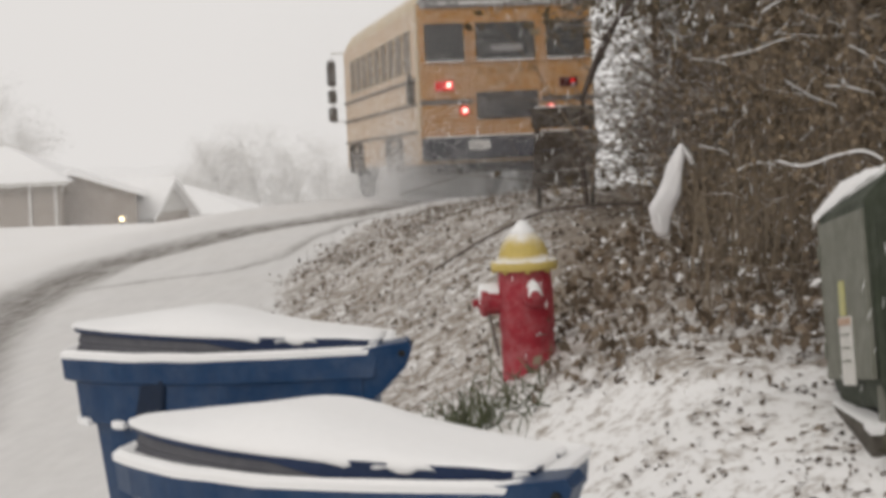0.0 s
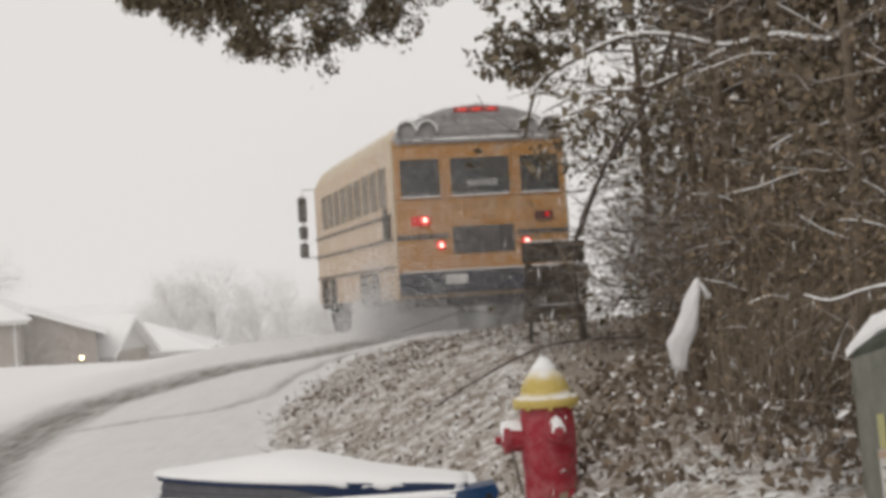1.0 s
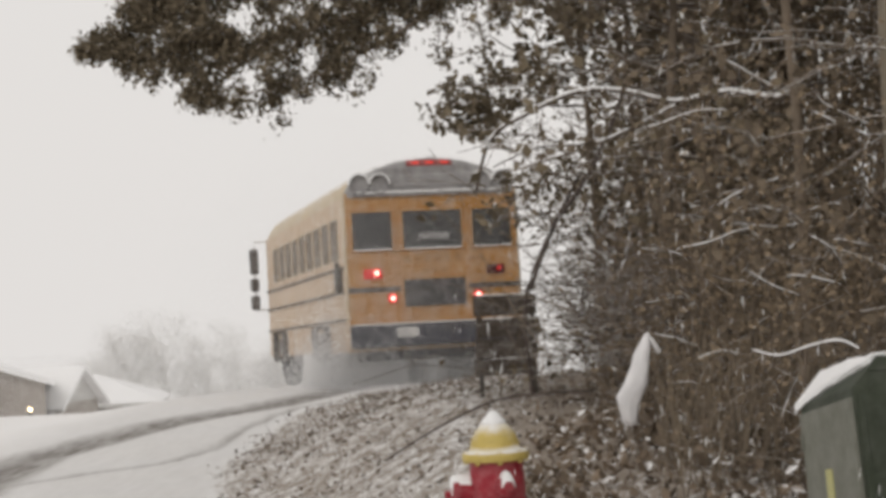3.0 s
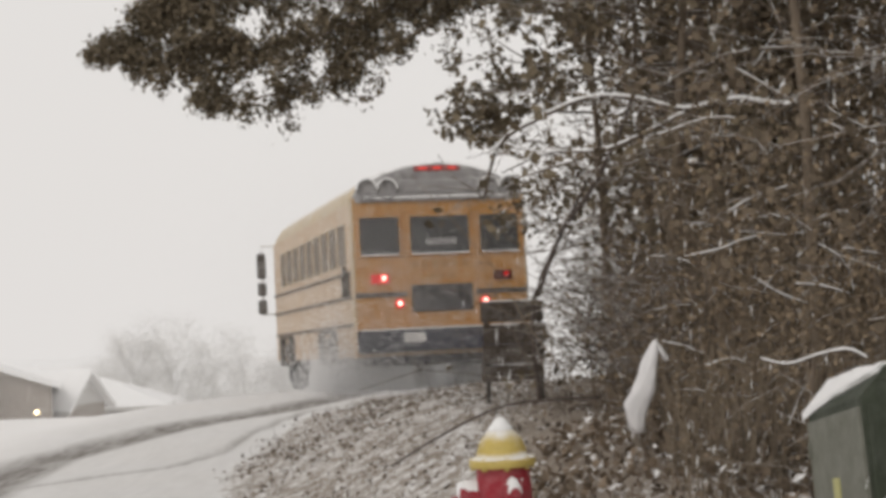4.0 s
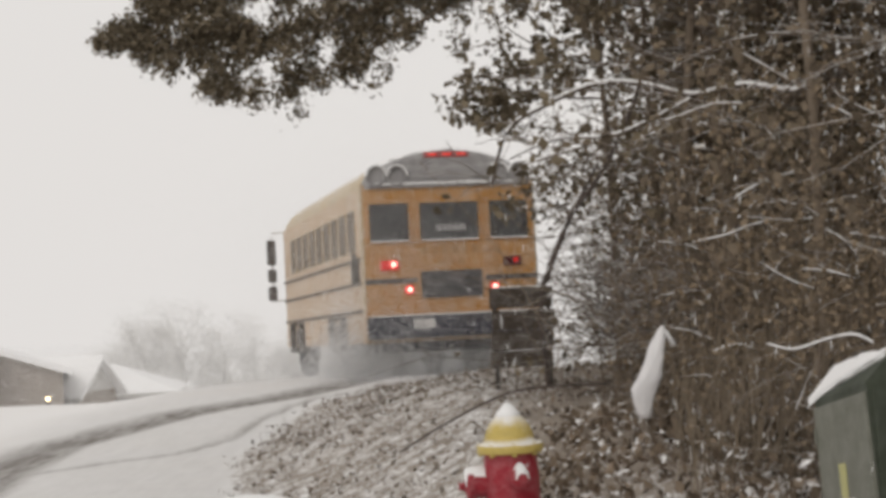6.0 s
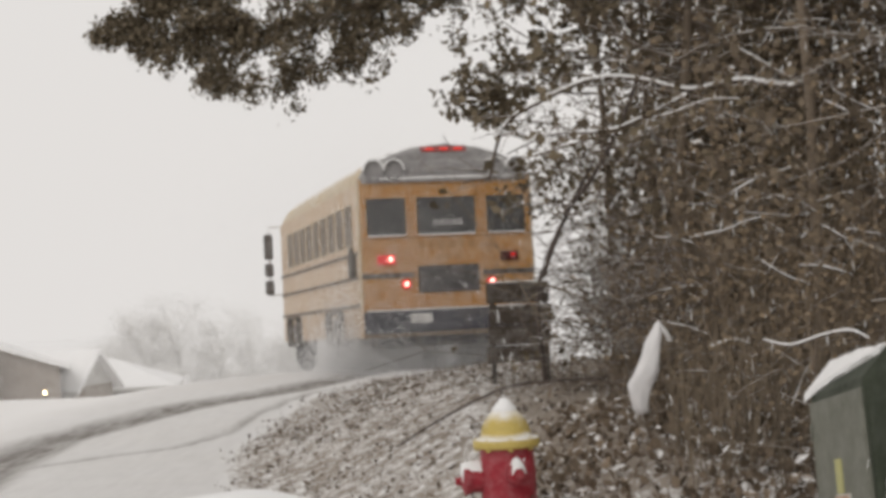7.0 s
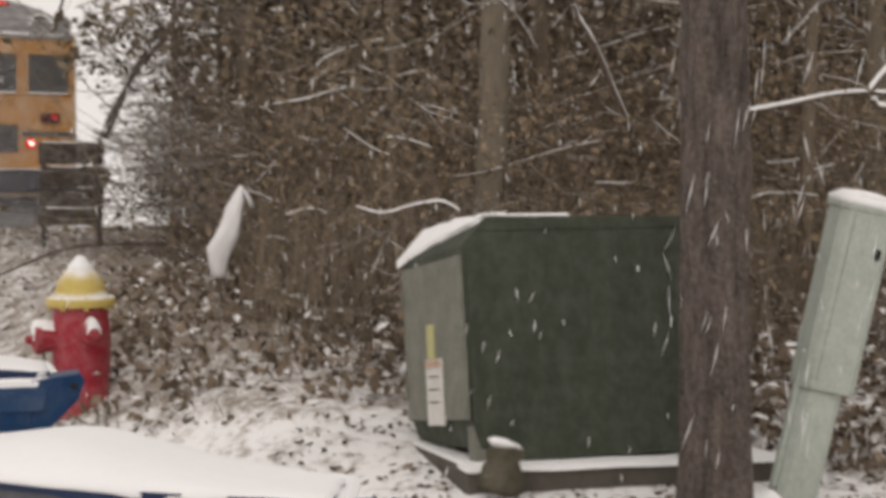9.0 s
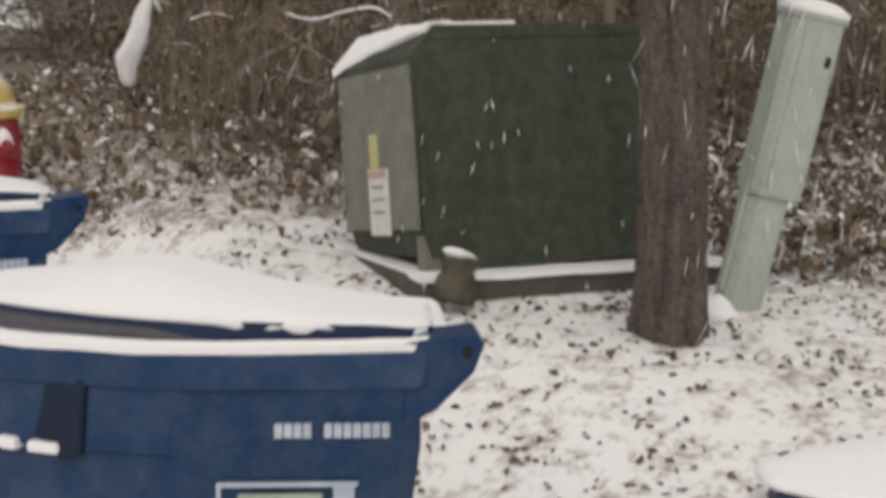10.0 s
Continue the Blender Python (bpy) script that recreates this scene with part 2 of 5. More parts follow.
def part(name, bm, mat, parent, label="", smooth=False, kind=""):
    me = bpy.data.meshes.new(name)
    bmesh.ops.recalc_face_normals(bm, faces=bm.faces)
    bm.to_mesh(me)
    bm.free()
    me.materials.append(mat)
    if smooth:
        me.polygons.foreach_set("use_smooth", [True] * len(me.polygons))
    ob = new(name, me)
    ob.parent = parent
    return tagged(ob, label, kind=kind)


def raw(name, verts, faces, mat, parent=None, label="", category="", kind="", smooth=False):
    """An object from arrays of corners and faces of equal size."""
    me = bpy.data.meshes.new(name)
    v, f = np.asarray(verts, np.float32), np.asarray(faces, np.int32)
    me.vertices.add(len(v))
    me.vertices.foreach_set("co", v.ravel())
    k = f.shape[1]
    me.loops.add(f.size)
    me.loops.foreach_set("vertex_index", f.ravel())
    me.polygons.add(len(f))
    me.polygons.foreach_set("loop_start", np.arange(0, f.size, k, dtype=np.int32))
    me.polygons.foreach_set("loop_total", np.full(len(f), k, np.int32))
    if smooth:
        me.polygons.foreach_set("use_smooth", np.ones(len(f), bool))
    me.update(calc_edges=True)
    me.materials.append(mat)
    ob = new(name, me)
    ob.parent = parent
    return tagged(ob, label, category, kind=kind)


def box(bm, c, s, bevel=0.0, m=None, seg=2):
    made = bmesh.ops.create_cube(bm, size=1.0)["verts"]
    mm = (m or Matrix()) @ Matrix.Translation(c) @ Matrix.Diagonal((*s, 1))
    bmesh.ops.transform(bm, matrix=mm, verts=made)
    if bevel:
        edges = list({e for v in made for e in v.link_edges})
        bmesh.ops.bevel(bm, geom=edges, offset=bevel, segments=seg, affect="EDGES", profile=0.6)


def new_box(c, s, bevel=0.0, m=None):
    bm = bmesh.new()
    box(bm, c, s, bevel, m)
    return bm


def lathe(bm, profile, sides=24, m=None, wob=0.0):
    """A turned shape about z from (radius, height) pairs, closed at both ends."""
    m = m or Matrix()
    rings = []
    for r, z in profile:
        rings.append([bm.verts.new(m @ Vector((r * math.cos(2 * math.pi * i / sides), r * math.sin(2 * math.pi * i / sides), z))) for i in range(sides)])
    for a, b in zip(rings, rings[1:]):
        for i in range(sides):
            j = (i + 1) % sides
            bm.faces.new((a[i], a[j], b[j], b[i]))
    bm.faces.new(list(reversed(rings[0])))
    bm.faces.new(rings[-1])


def loft(bm, rings, cap=True):
    made = [[bm.verts.new(p) for p in r] for r in rings]
    for a, b in zip(made, made[1:]):
        k = len(a)
        for i in range(k):
            j = (i + 1) % k
            bm.faces.new((a[i], a[j], b[j], b[i]))
    if cap:
        bm.faces.new(list(reversed(made[0])))
        bm.faces.new(made[-1])
    return made


def lerp_table(table, v):
    return np.interp(v, [a for a, _ in table], [b for _, b in table])


def smooth01(v, a, b):
    t = np.clip((v - a) / (b - a), 0, 1)
    return t * t * (3 - 2 * t)


# ---------------------------------------------------------------- ground
ROAD_Z = [(-60, -0.4), (0, -0.31), (4, -0.30), (8, -0.28), (11, -0.25), (14, -0.15), (17, 0.0), (21, 0.06), (25, -0.12),
          (30, -0.42), (40, -1.4), (60, -3.3), (80, -5.4), (110, -8.0), (200, -16), (3500, -340)]
EDGE_X = [(-60, 8.0), (0, 1.0), (2, 0.45), (4, -0.4), (6, -1.1), (8.8, -1.9), (11, -2.7), (13, -3.05), (17, -3.05), (18.2, -2.7), (30, -2.7)]
BANK_H = [(-60, 0.1), (0, 0.15), (1.5, 0.3), (2.8, 0.42), (3.3, 0.43), (4.3, 0.50), (5.5, 0.74), (8, 0.78), (11.5, 0.66), (14, 0.52), (16, 0.38), (18, 0.24), (20, 0.16)]
RUTS = [((-3.2, 6.0), (-4.2, 8.8), (-4.8, 10.9), (-5.0, 12.6), (-5.05, 14.3), (-4.75, 15.4), (-4.4, 16.5), (-3.95, 17.4), (-3.5, 18.3), (-2.9, 20.6), (-2.6, 24.0)),
        ((-6.4, 11.2), (-5.3, 11.9), (-4.5, 12.55), (-4.1, 13.0), (-3.6, 13.45), (-3.32, 14.3), (-3.25, 16.0), (-3.0, 18.0), (-1.9, 19.9), (-0.9, 21.2), (-1.0, 24.0))]


BANK_W = [(-60, 2.3), (0, 2.3), (2.5, 1.4), (4, 1.5), (5.5, 2.0), (8, 2.3)]


def bank_d(x, y):
    return np.minimum(x - lerp_table(EDGE_X, y), (20.0 - y) * 1.1)


LEAF_EDGE = [(-4, 5.9), (-0.6, 5.7), (-0.07, 5.25), (0.2, 4.97), (0.45, 4.7), (0.64, 4.55), (0.9, 4.38), (1.25, 4.42), (2.0, 4.2), (2.4, 3.5), (3.2, 2.9)]


def leafy(x, y):
    """Metres beyond the line where leaf litter gives way to the yard's snow."""
    return y - lerp_table(LEAF_EDGE, x)


def height(x, y):
    x, y = np.asarray(x, float), np.asarray(y, float)
    z = lerp_table(ROAD_Z, y)
    d = bank_d(x, y)
    z = z + lerp_table(BANK_H, y) * smooth01(d / lerp_table(BANK_W, y), 0.0, 1.0)
    z = z - 0.30 * smooth01(-x, 4.2, 7.5) * smooth01(y, 13, 23)
    z = z + 0.065 * np.exp(-(x ** 2 + (y - 5.45) ** 2) / 0.16)     # leaves heaped round the hydrant
    z = z + 0.10 * np.clip(x - 3, 0, 12) * smooth01(y, 3, 8) * smooth01(20 - y, -6, 4)
    return z


def rut_weight(x, y):
    best = np.full(x.shape, 9.0)
    for k, line in enumerate(RUTS):
        for (ax, ay), (bx, by) in zip(line, line[1:]):
            ux, uy = bx - ax, by - ay
            t = np.clip(((x - ax) * ux + (y - ay) * uy) / (ux * ux + uy * uy), 0, 1)
            d = np.hypot(x - ax - t * ux, y - ay - t * uy)
            best = np.minimum(best, d * 1.0 if k == 0 else 0.22 + d * 2.4)
    packed = 0.24 * smooth01(-bank_d(x, y), -0.35, 0.0) * smooth01(x, -6.4, -5.0) * smooth01(26 - y, 0, 4) * smooth01(y, 2.0, 5.0)
    return np.maximum(1 - smooth01(best, 0.10, 0.62), packed)


def spread(lo, hi, step, far):
    a = list(np.arange(lo, hi + step / 2, step))
    s, v = step, a[-1]
    while v < far:
        s *= 1.25
        v += s
        a.append(v)
    s, v = step, a[0]
    while v > -far:
        s *= 1.25
        v -= s
        a.insert(0, v)
    return np.array(a)


gx, gy = spread(-9, 7, 0.11, 3000), spread(-4, 22, 0.11, 3000)
GX, GY = np.meshgrid(gx, gy)
GZ = height(GX, GY)
near_bank = smooth01(bank_d(GX, GY), -0.1, 0.6)
bumps = np.array([noise.noise((x * 1.6, y * 1.6, 0.0)) * 0.035 + noise.noise((x * 4.1, y * 4.1, 3.0)) * 0.014 for x, y in zip(GX.ravel(), GY.ravel())]).reshape(GX.shape)
inner = smooth01(40 - np.hypot(GX, GY), 0, 15)
GZ = GZ + bumps * (0.05 + 0.95 * near_bank * smooth01(GY - 0.1 * GX, 3.6, 5.0) + 0.25 * near_bank) * inner
GZ = GZ - 0.05 * np.clip(rut_weight(GX, GY) - 0.3, 0, 1)
cols, rows_n = len(gx), len(gy)
idx = np.arange(cols * rows_n).reshape(rows_n, cols)
quads = np.stack([idx[:-1, :-1].ravel(), idx[:-1, 1:].ravel(), idx[1:, 1:].ravel(), idx[1:, :-1].ravel()], 1)
ground = raw("ground", np.stack([GX.ravel(), GY.ravel(), GZ.ravel()], 1), quads, M["ground"],
             label="snow-covered ground with road ruts and leaf-littered bank", category="ground", kind="structure", smooth=True)
d_all = bank_d(GX, GY)
litter_w = smooth01(d_all, -0.12, 0.28) * (0.77 + 0.23 * smooth01(leafy(GX, GY), -0.12, 0.25)) * smooth01(60 - np.hypot(GX, GY), 0, 20)
litter_w = litter_w * (1 + 0.07 * smooth01(GY, 5.4, 7.0) * smooth01(0.6 - GX, 0.0, 0.6))
litter_w = litter_w * (1 + 0.22 * smooth01(GX, -0.1, 0.6) * smooth01(GY, 4.9, 5.6) + 0.34 * smooth01(GX, -0.5, 0.3) * smooth01(GY, 5.7, 6.6))
for att, val in (("litter", litter_w), ("rut", rut_weight(GX, GY))):
    a = ground.data.attributes.new(att, "FLOAT", "POINT")
    a.data.foreach_set("value", val.ravel().astype(np.float32))


def gz(x, y):
    return float(height(x, y))


# ---------------------------------------------------------------- wheeled bins
def bin_ring(sx, sy, cut, z, x0=0.0, front=None, taper=0.0):
    """Outline of a bin at height z: square at the hinge end (+x), cut corners at the front (-x)."""
    sy *= 0.70
    f = -sx if front is None else front
    arc = []
    for k in range(7):
        u = k / 6
        p0, c, p1 = (f + cut * 1.8, -sy), (f + cut * 0.55, -sy + cut * 0.2), (f, -sy + min(cut * 0.9, sy * 0.85))
        arc.append(tuple((1 - u) ** 2 * a + 2 * u * (1 - u) * m + u * u * e for a, m, e in zip(p0, c, p1)))
    half = [(sx, -sy + 0.03), (sx - 0.03, -sy)] + arc
    pts = half + [(x, -y) for x, y in reversed(half)]
    if taper:
        # the top narrows towards the hinge
        mid = [(0.10, -sy), (0.20, -sy), (0.27, -sy)]
        half = [half[0]] + [half[1]] + mid[::-1] + arc
        pts = half + [(x, -y) for x, y in reversed(half)]
        pts = [(x, y * (1 - taper * (0.45 if y < 0 else 1.5) * max(0.0, min(1.0, (x + 0.10) / 0.42)) ** 1.1)) for x, y in pts]
    return [Vector((x + x0, y, z)) for x, y in pts]


TAP = 0.30


def wheeled_bin(m, lift, label):
    t = thing("wheeled_bin", m, label, "trash bin", "wheeled bins at the roadside")
    bm = bmesh.new()
    loft(bm, [bin_ring(0.24, 0.20, 0.08, 0.04), bin_ring(0.27, 0.235, 0.12, 0.35), bin_ring(0.325, 0.27, 0.18, 0.838, front=-0.332),
              bin_ring(0.326, 0.271, 0.18, 0.845, front=-0.366), bin_ring(0.325, 0.285, 0.20, 0.945, front=-0.375),
              bin_ring(0.31, 0.25, 0.2, 0.95, front=-0.36)])
    part("body", bm, M["blue"], t, "blue moulded plastic body")
    bm = bmesh.new()
    # rolled rim, with the overhang under the hinge
    outer = [bin_ring(0.325, 0.292, 0.22, 0.942, front=-0.385, taper=0.12), bin_ring(0.35, 0.31, 0.235, 0.948, front=-0.40, taper=0.14), bin_ring(0.365, 0.313, 0.235, 1.005, front=-0.405, taper=TAP),
             bin_ring(0.355, 0.30, 0.23, 1.012, front=-0.395, taper=TAP), bin_ring(0.33, 0.275, 0.21, 0.995, front=-0.37, taper=TAP)]
    loft(bm, outer)
    part("rim", bm, M["blue"], t)
    for y0, y1, drop in ((-0.192, -0.11, 0.0), (0.09, 0.05, 0.05)):
        bm = bmesh.new()
        prof = [(0.28, 0.875), (0.345, 0.912), (0.398, 0.97), (0.412, 1.012), (0.402, 1.028), (0.29, 1.012)]
        prof = [(x - drop, z - drop * 0.9) for x, z in prof]
        loft(bm, [[Vector((x, y0, z)) for x, z in prof], [Vector((x, y1, z)) for x, z in prof]])
        br = part("hinge_bracket", bm, M["blue"], t)
        # solid dark disc: the shade inside the pin hole as colour
        bm = bmesh.new()
        lathe(bm, [(0.007, -0.006), (0.008, 0.0), (0.007, 0.006)], 12, pose(0.388 - drop, y0, 1.0 - drop, 90))
        part("hinge_pin_hole", bm, M["dark"], br)
    bm = bmesh.new()
    lathe(bm, [(0.012, -0.16), (0.013, 0.0), (0.012, 0.16)], 10, pose(0.335, 0, 0.955, 90))
    part("handle_bar", bm, M["blue"], t)
    # lid: a flat tray hinged at +x, its front propped up by lift
    def lid_ring(scale, z, dz, skirt=0.0):
        out = []
        for p in bin_ring(0.345 * scale, 0.29 * scale, 0.225 * scale, 0.0, front=-0.375 * scale, taper=TAP + 0.22):
            k = max((0.33 - p.x) / 0.72, 0.0)
            out.append(Vector((p.x, p.y, 1.024 + z - skirt * smooth01(p.x, -0.06, 0.02) + lift * k ** 0.75 + dz * (1 - (abs(p.y) / 0.27) ** 2))))
        return out
    bm = bmesh.new()
    loft(bm, [lid_ring(0.90, -0.012, 0.0), lid_ring(0.965, -0.013, 0.0, 0.016), lid_ring(0.982, -0.013, 0.0, 0.016), lid_ring(0.99, -0.008, 0.0), lid_ring(0.995, 0.0, 0.002), lid_ring(0.80, 0.004, 0.004), lid_ring(0.4, 0.006, 0.005)])
    lid = part("lid", bm, M["lid"], t, "dark blue lid standing a little open")
    # ridged grey collar under the front half
    def collar_ring(scale, u):
        out = []
        for top in lid_ring(scale, -0.012, 0.0, 0.012):
            f = 0.985 if top.x < 0.03 else 0.93
            out.append(Vector((top.x * f, top.y * f, 0.992 + (top.z - 0.992) * u)))
        return out
    bm = bmesh.new()
    loft(bm, [collar_ring(1.02, 0.0), collar_ring(0.99, 0.30), collar_ring(1.0, 0.34), collar_ring(0.975, 0.62), collar_ring(0.985, 0.66), collar_ring(0.965, 1.0)])
    part("lid_collar", bm, M["collar"], lid, "grey ridged collar under the lid")
    # snow cap on the lid, ragged along its low edge
    n_a, n_r = 110, 12
    rim_pts = lid_ring(1.0, 0.0, 0.0)
    lens = [0.0]
    for a, b in zip(rim_pts, rim_pts[1:] + rim_pts[:1]):
        lens.append(lens[-1] + (b - a).length)
    def along(u):
        d = u * lens[-1]
        for i in range(len(rim_pts)):
            if d <= lens[i + 1]:
                return rim_pts[i].lerp(rim_pts[(i + 1) % len(rim_pts)], (d - lens[i]) / (lens[i + 1] - lens[i]))
        return rim_pts[0].copy()
    bm = bmesh.new()
    rings = []
    for r in range(n_r):
        q = max(r - 1, 0) / (n_r - 2)
        ring = []
        for a in range(n_a):
            p = along(a / n_a)
            back = max(0.0, min(1.0, (p.x - 0.02) / 0.05)) if p.y < 0 else 0.0
            rag = noise.noise((p.x * 30, p.y * 30, 5.0))
            s = (1.010 + 0.022 * rag * back - back * (0.012 + 0.04 * max(0.0, noise.noise((p.x * 9, p.y * 9, 8.0))))) * (1 - q ** 1.4 * 0.97)
            k = max((0.33 - p.x * s) / 0.73, 0.0)
            body = (0.010 + 0.036 * math.exp(-((k - 0.54) / 0.25) ** 2)) * (1 - (1 - min(q * 1.3, 1.0)) ** 1.8)
            edge = 0.0 if r == 0 else 0.007
            zz = 1.022 + lift * k ** 0.75 + edge + body + 0.005 * noise.noise((p.x * s * 7, p.y * s * 7, 1.0)) * min(q * 3, 1)
            if r < 2:
                zz -= back * (0.006 + 0.014 * rag) * (1.0 if r == 0 else 0.5)
            ring.append(Vector((p.x * s, p.y * s, zz)))
        rings.append(ring)
    loft(bm, rings)
    part("snow_cap", bm, M["snow"], t, "thick ragged layer of fresh snow", smooth=True)
    # snow lying along the rim
    bm = bmesh.new()
    def rim_snow(o, z):
        ps = bin_ring(0.367 + o, 0.313 + o, 0.235, z, front=-0.405 - o, taper=TAP)
        return [Vector((p.x, p.y, p.z + 0.004 * noise.noise((p.x * 20, p.y * 20, 0)))) for p in ps]
    loft(bm, [rim_snow(0.0015, 1.000), rim_snow(0.002, 1.012), rim_snow(-0.008, 1.020), rim_snow(-0.035, 1.016), rim_snow(-0.045, 0.998)])
    part("rim_snow", bm, M["snow"], t, smooth=False)
    # grab pockets at the front corner, recess shade painted dark; snow on their ledges
    for sy in (-1, 1):
        bm = bmesh.new()
        mm = pose(-0.180, sy * 0.146, 0.895, 0, 0, sy * 28)
        quad = ((-0.018, 0.068), (0.045, 0.064), (0.034, -0.055), (0.004, -0.07), (-0.044, -0.035))
        loft(bm, [[mm @ Vector((x, y, z)) for x, z in quad] for y in (-0.015, 0.015)])
        bmesh.ops.bevel(bm, geom=list(bm.edges), offset=0.004, segments=1, affect="EDGES")
        pk = part("grip_pocket", bm, M["pocket"], t, "grip recess, its shade painted as a dark block")
    ledge = bin_ring(0.326, 0.271, 0.18, 0.846, front=-0.366)
    for i in (4, 5, 7, 8, 10, 12):
        p, q = ledge[i], ledge[i + 1]
        d = q - p
        mm = Matrix.Translation(p.lerp(q, 0.5)) @ Matrix.Rotation(math.atan2(d.y, d.x), 4, "Z")
        part("ledge_snow", new_box((0, 0, 0), (d.length * (0.6 + 0.05 * (i % 5)), 0.026, 0.016 + 0.002 * (i % 3)), 0.006, mm), M["snow"], t)
    # stamped printing on the side: unreadable, so plain bars
    for x0, count in ((0.116, 4), (0.186, 7)):
        for i in range(count):
            part("printed_bar", new_box((x0 + 0.0135 * i + 0.006, -0.2015, 0.884), (0.0112, 0.008, 0.021)), M["white_print"], t)
    logo = part("printed_panel", new_box((0.135, -0.1965, 0.80), (0.20, 0.008, 0.006)), M["white_print"], t)
    for c, s in (((0.038, -0.1945, 0.765), (0.006, 0.008, 0.07)), ((0.215, -0.1945, 0.775), (0.03, 0.008, 0.045))):
        part("printed_frame", new_box(c, s), M["white_print"], logo)
    part("printed_oval", new_box((0.125, -0.1935, 0.765), (0.12, 0.008, 0.04), 0.003), M["green_print"], logo)
    # axle and wheels
    bm = bmesh.new()
    lathe(bm, [(0.012, -0.29), (0.012, 0.29)], 10, pose(0.25, 0, 0.12, 90))
    part("axle", bm, M["chain"], t)
    for sy in (-1, 1):
        bm = bmesh.new()
        lathe(bm, [(0.08, -0.025), (0.12, -0.02), (0.125, 0), (0.12, 0.02), (0.08, 0.025)], 24, pose(0.25, sy * 0.24, 0.125, 90))
        part("wheel", bm, M["rubber"], t)
    return t


Z1 = -0.30
wheeled_bin(pose(0.17, 0.435, Z1 + 0.006, 0, 0, -11) @ Matrix.Diagonal((1.05, 1, 1, 1)), 0.040, "blue plastic wheeled bin under thick snow, lid ajar")
wheeled_bin(pose(-0.353, 1.705, Z1 + 0.024, 0, 0, 8) @ Matrix.Diagonal((1.04, 1, 1, 1)), 0.050, "blue plastic wheeled bin, snowy grey lid, standing by road")
wheeled_bin(pose(0.985, -0.70, Z1, 0, 0, -10), 0.03, "blue plastic wheeled bin close to driveway, snow-topped lid")


# ---------------------------------------------------------------- fire hydrant
def hydrant():
    t = thing("fire_hydrant", pose(0, 5.53, -0.03, 0, -1, 0), "red fire hydrant with yellow bonnet, dusted with snow", "fire hydrant")
    bm = bmesh.new()
    lathe(bm, [(0.15, 0.0), (0.15, 0.025), (0.125, 0.03), (0.122, 0.28), (0.128, 0.30), (0.128, 0.47), (0.124, 0.50), (0.122, 0.565), (0.13, 0.575)], 32)
    barrel = part("barrel", bm, M["red"], t, "red painted barrel", smooth=True)
    bm = bmesh.new()
    lathe(bm, [(0.15, 0.565), (0.153, 0.57), (0.153, 0.60), (0.148, 0.607), (0.118, 0.612), (0.112, 0.64), (0.10, 0.675), (0.082, 0.705), (0.058, 0.73), (0.03, 0.742)], 32)
    part("bonnet", bm, M["yellow"], t, "yellow domed bonnet", smooth=True)
    bm = bmesh.new()
    lathe(bm, [(0.06, 0.722), (0.055, 0.745), (0.035, 0.765), (0.02, 0.785), (0.008, 0.79)], 16)
    part("snow_tip", bm, M["snow"], t, smooth=True)
    bm = bmesh.new()
    lathe(bm, [(0.022, 0.73), (0.02, 0.765)], 5)
    part("operating_nut", bm, M["yellow"], t)
    for i in range(8):
        a = i * math.pi / 4 + 0.2
        bm = bmesh.new()
        lathe(bm, [(0.011, 0.553), (0.011, 0.612)], 6, Matrix.Translation((0.137 * math.cos(a), 0.137 * math.sin(a), 0)))
        part("flange_bolt", bm, M["yellow"], t)
    # nozzles: the wide pumper to the side, two hose caps
    def nozzle(yaw, z, r, out, lab):
        mm = pose(0, 0, z, 0, 0, yaw) @ pose(0, 0, 0, 0, 90, 0)
        bm = bmesh.new()
        lathe(bm, [(r * 0.9, 0.08), (r * 0.95, out - 0.03), (r * 1.05, out - 0.028), (r * 1.08, out - 0.002), (r, out), (r * 0.55, out + 0.012), (r * 0.3, out + 0.014), (r * 0.3, out + 0.04)], 18, mm)
        nz = part("nozzle_cap", bm, M["red"], t, lab, smooth=False)
        bm = bmesh.new()
        rings = []
        for d, s in ((0.11, 0.6), (0.125, 1.0), (out - 0.005, 1.0), (out + 0.012, 0.6)):
            rings.append([mm @ Vector((-(r * 1.0 + 0.028 * s * math.sin(a * math.pi / 6)) * math.sin(a * math.pi / 6),
                                       r * 0.75 * math.cos(a * math.pi / 6), d)) for a in range(7)])
        loft(bm, rings)
        part("cap_snow", bm, M["snow"], nz, smooth=True)
    nozzle(190, 0.42, 0.062, 0.205, "pumper nozzle cap")
    nozzle(-70, 0.455, 0.045, 0.165, "hose nozzle cap")
    nozzle(70, 0.455, 0.045, 0.165, "hose nozzle cap")
    for i in range(9):
        bm = bmesh.new()
        lathe(bm, [(0.006, -0.012), (0.008, 0), (0.006, 0.012)], 6, pose(-0.165 + 0.004 * i, -0.05, 0.36 - 0.022 * i, 0, 12, 45 * (i % 2)))
        part("chain_link", bm, M["chain"], t)


hydrant()


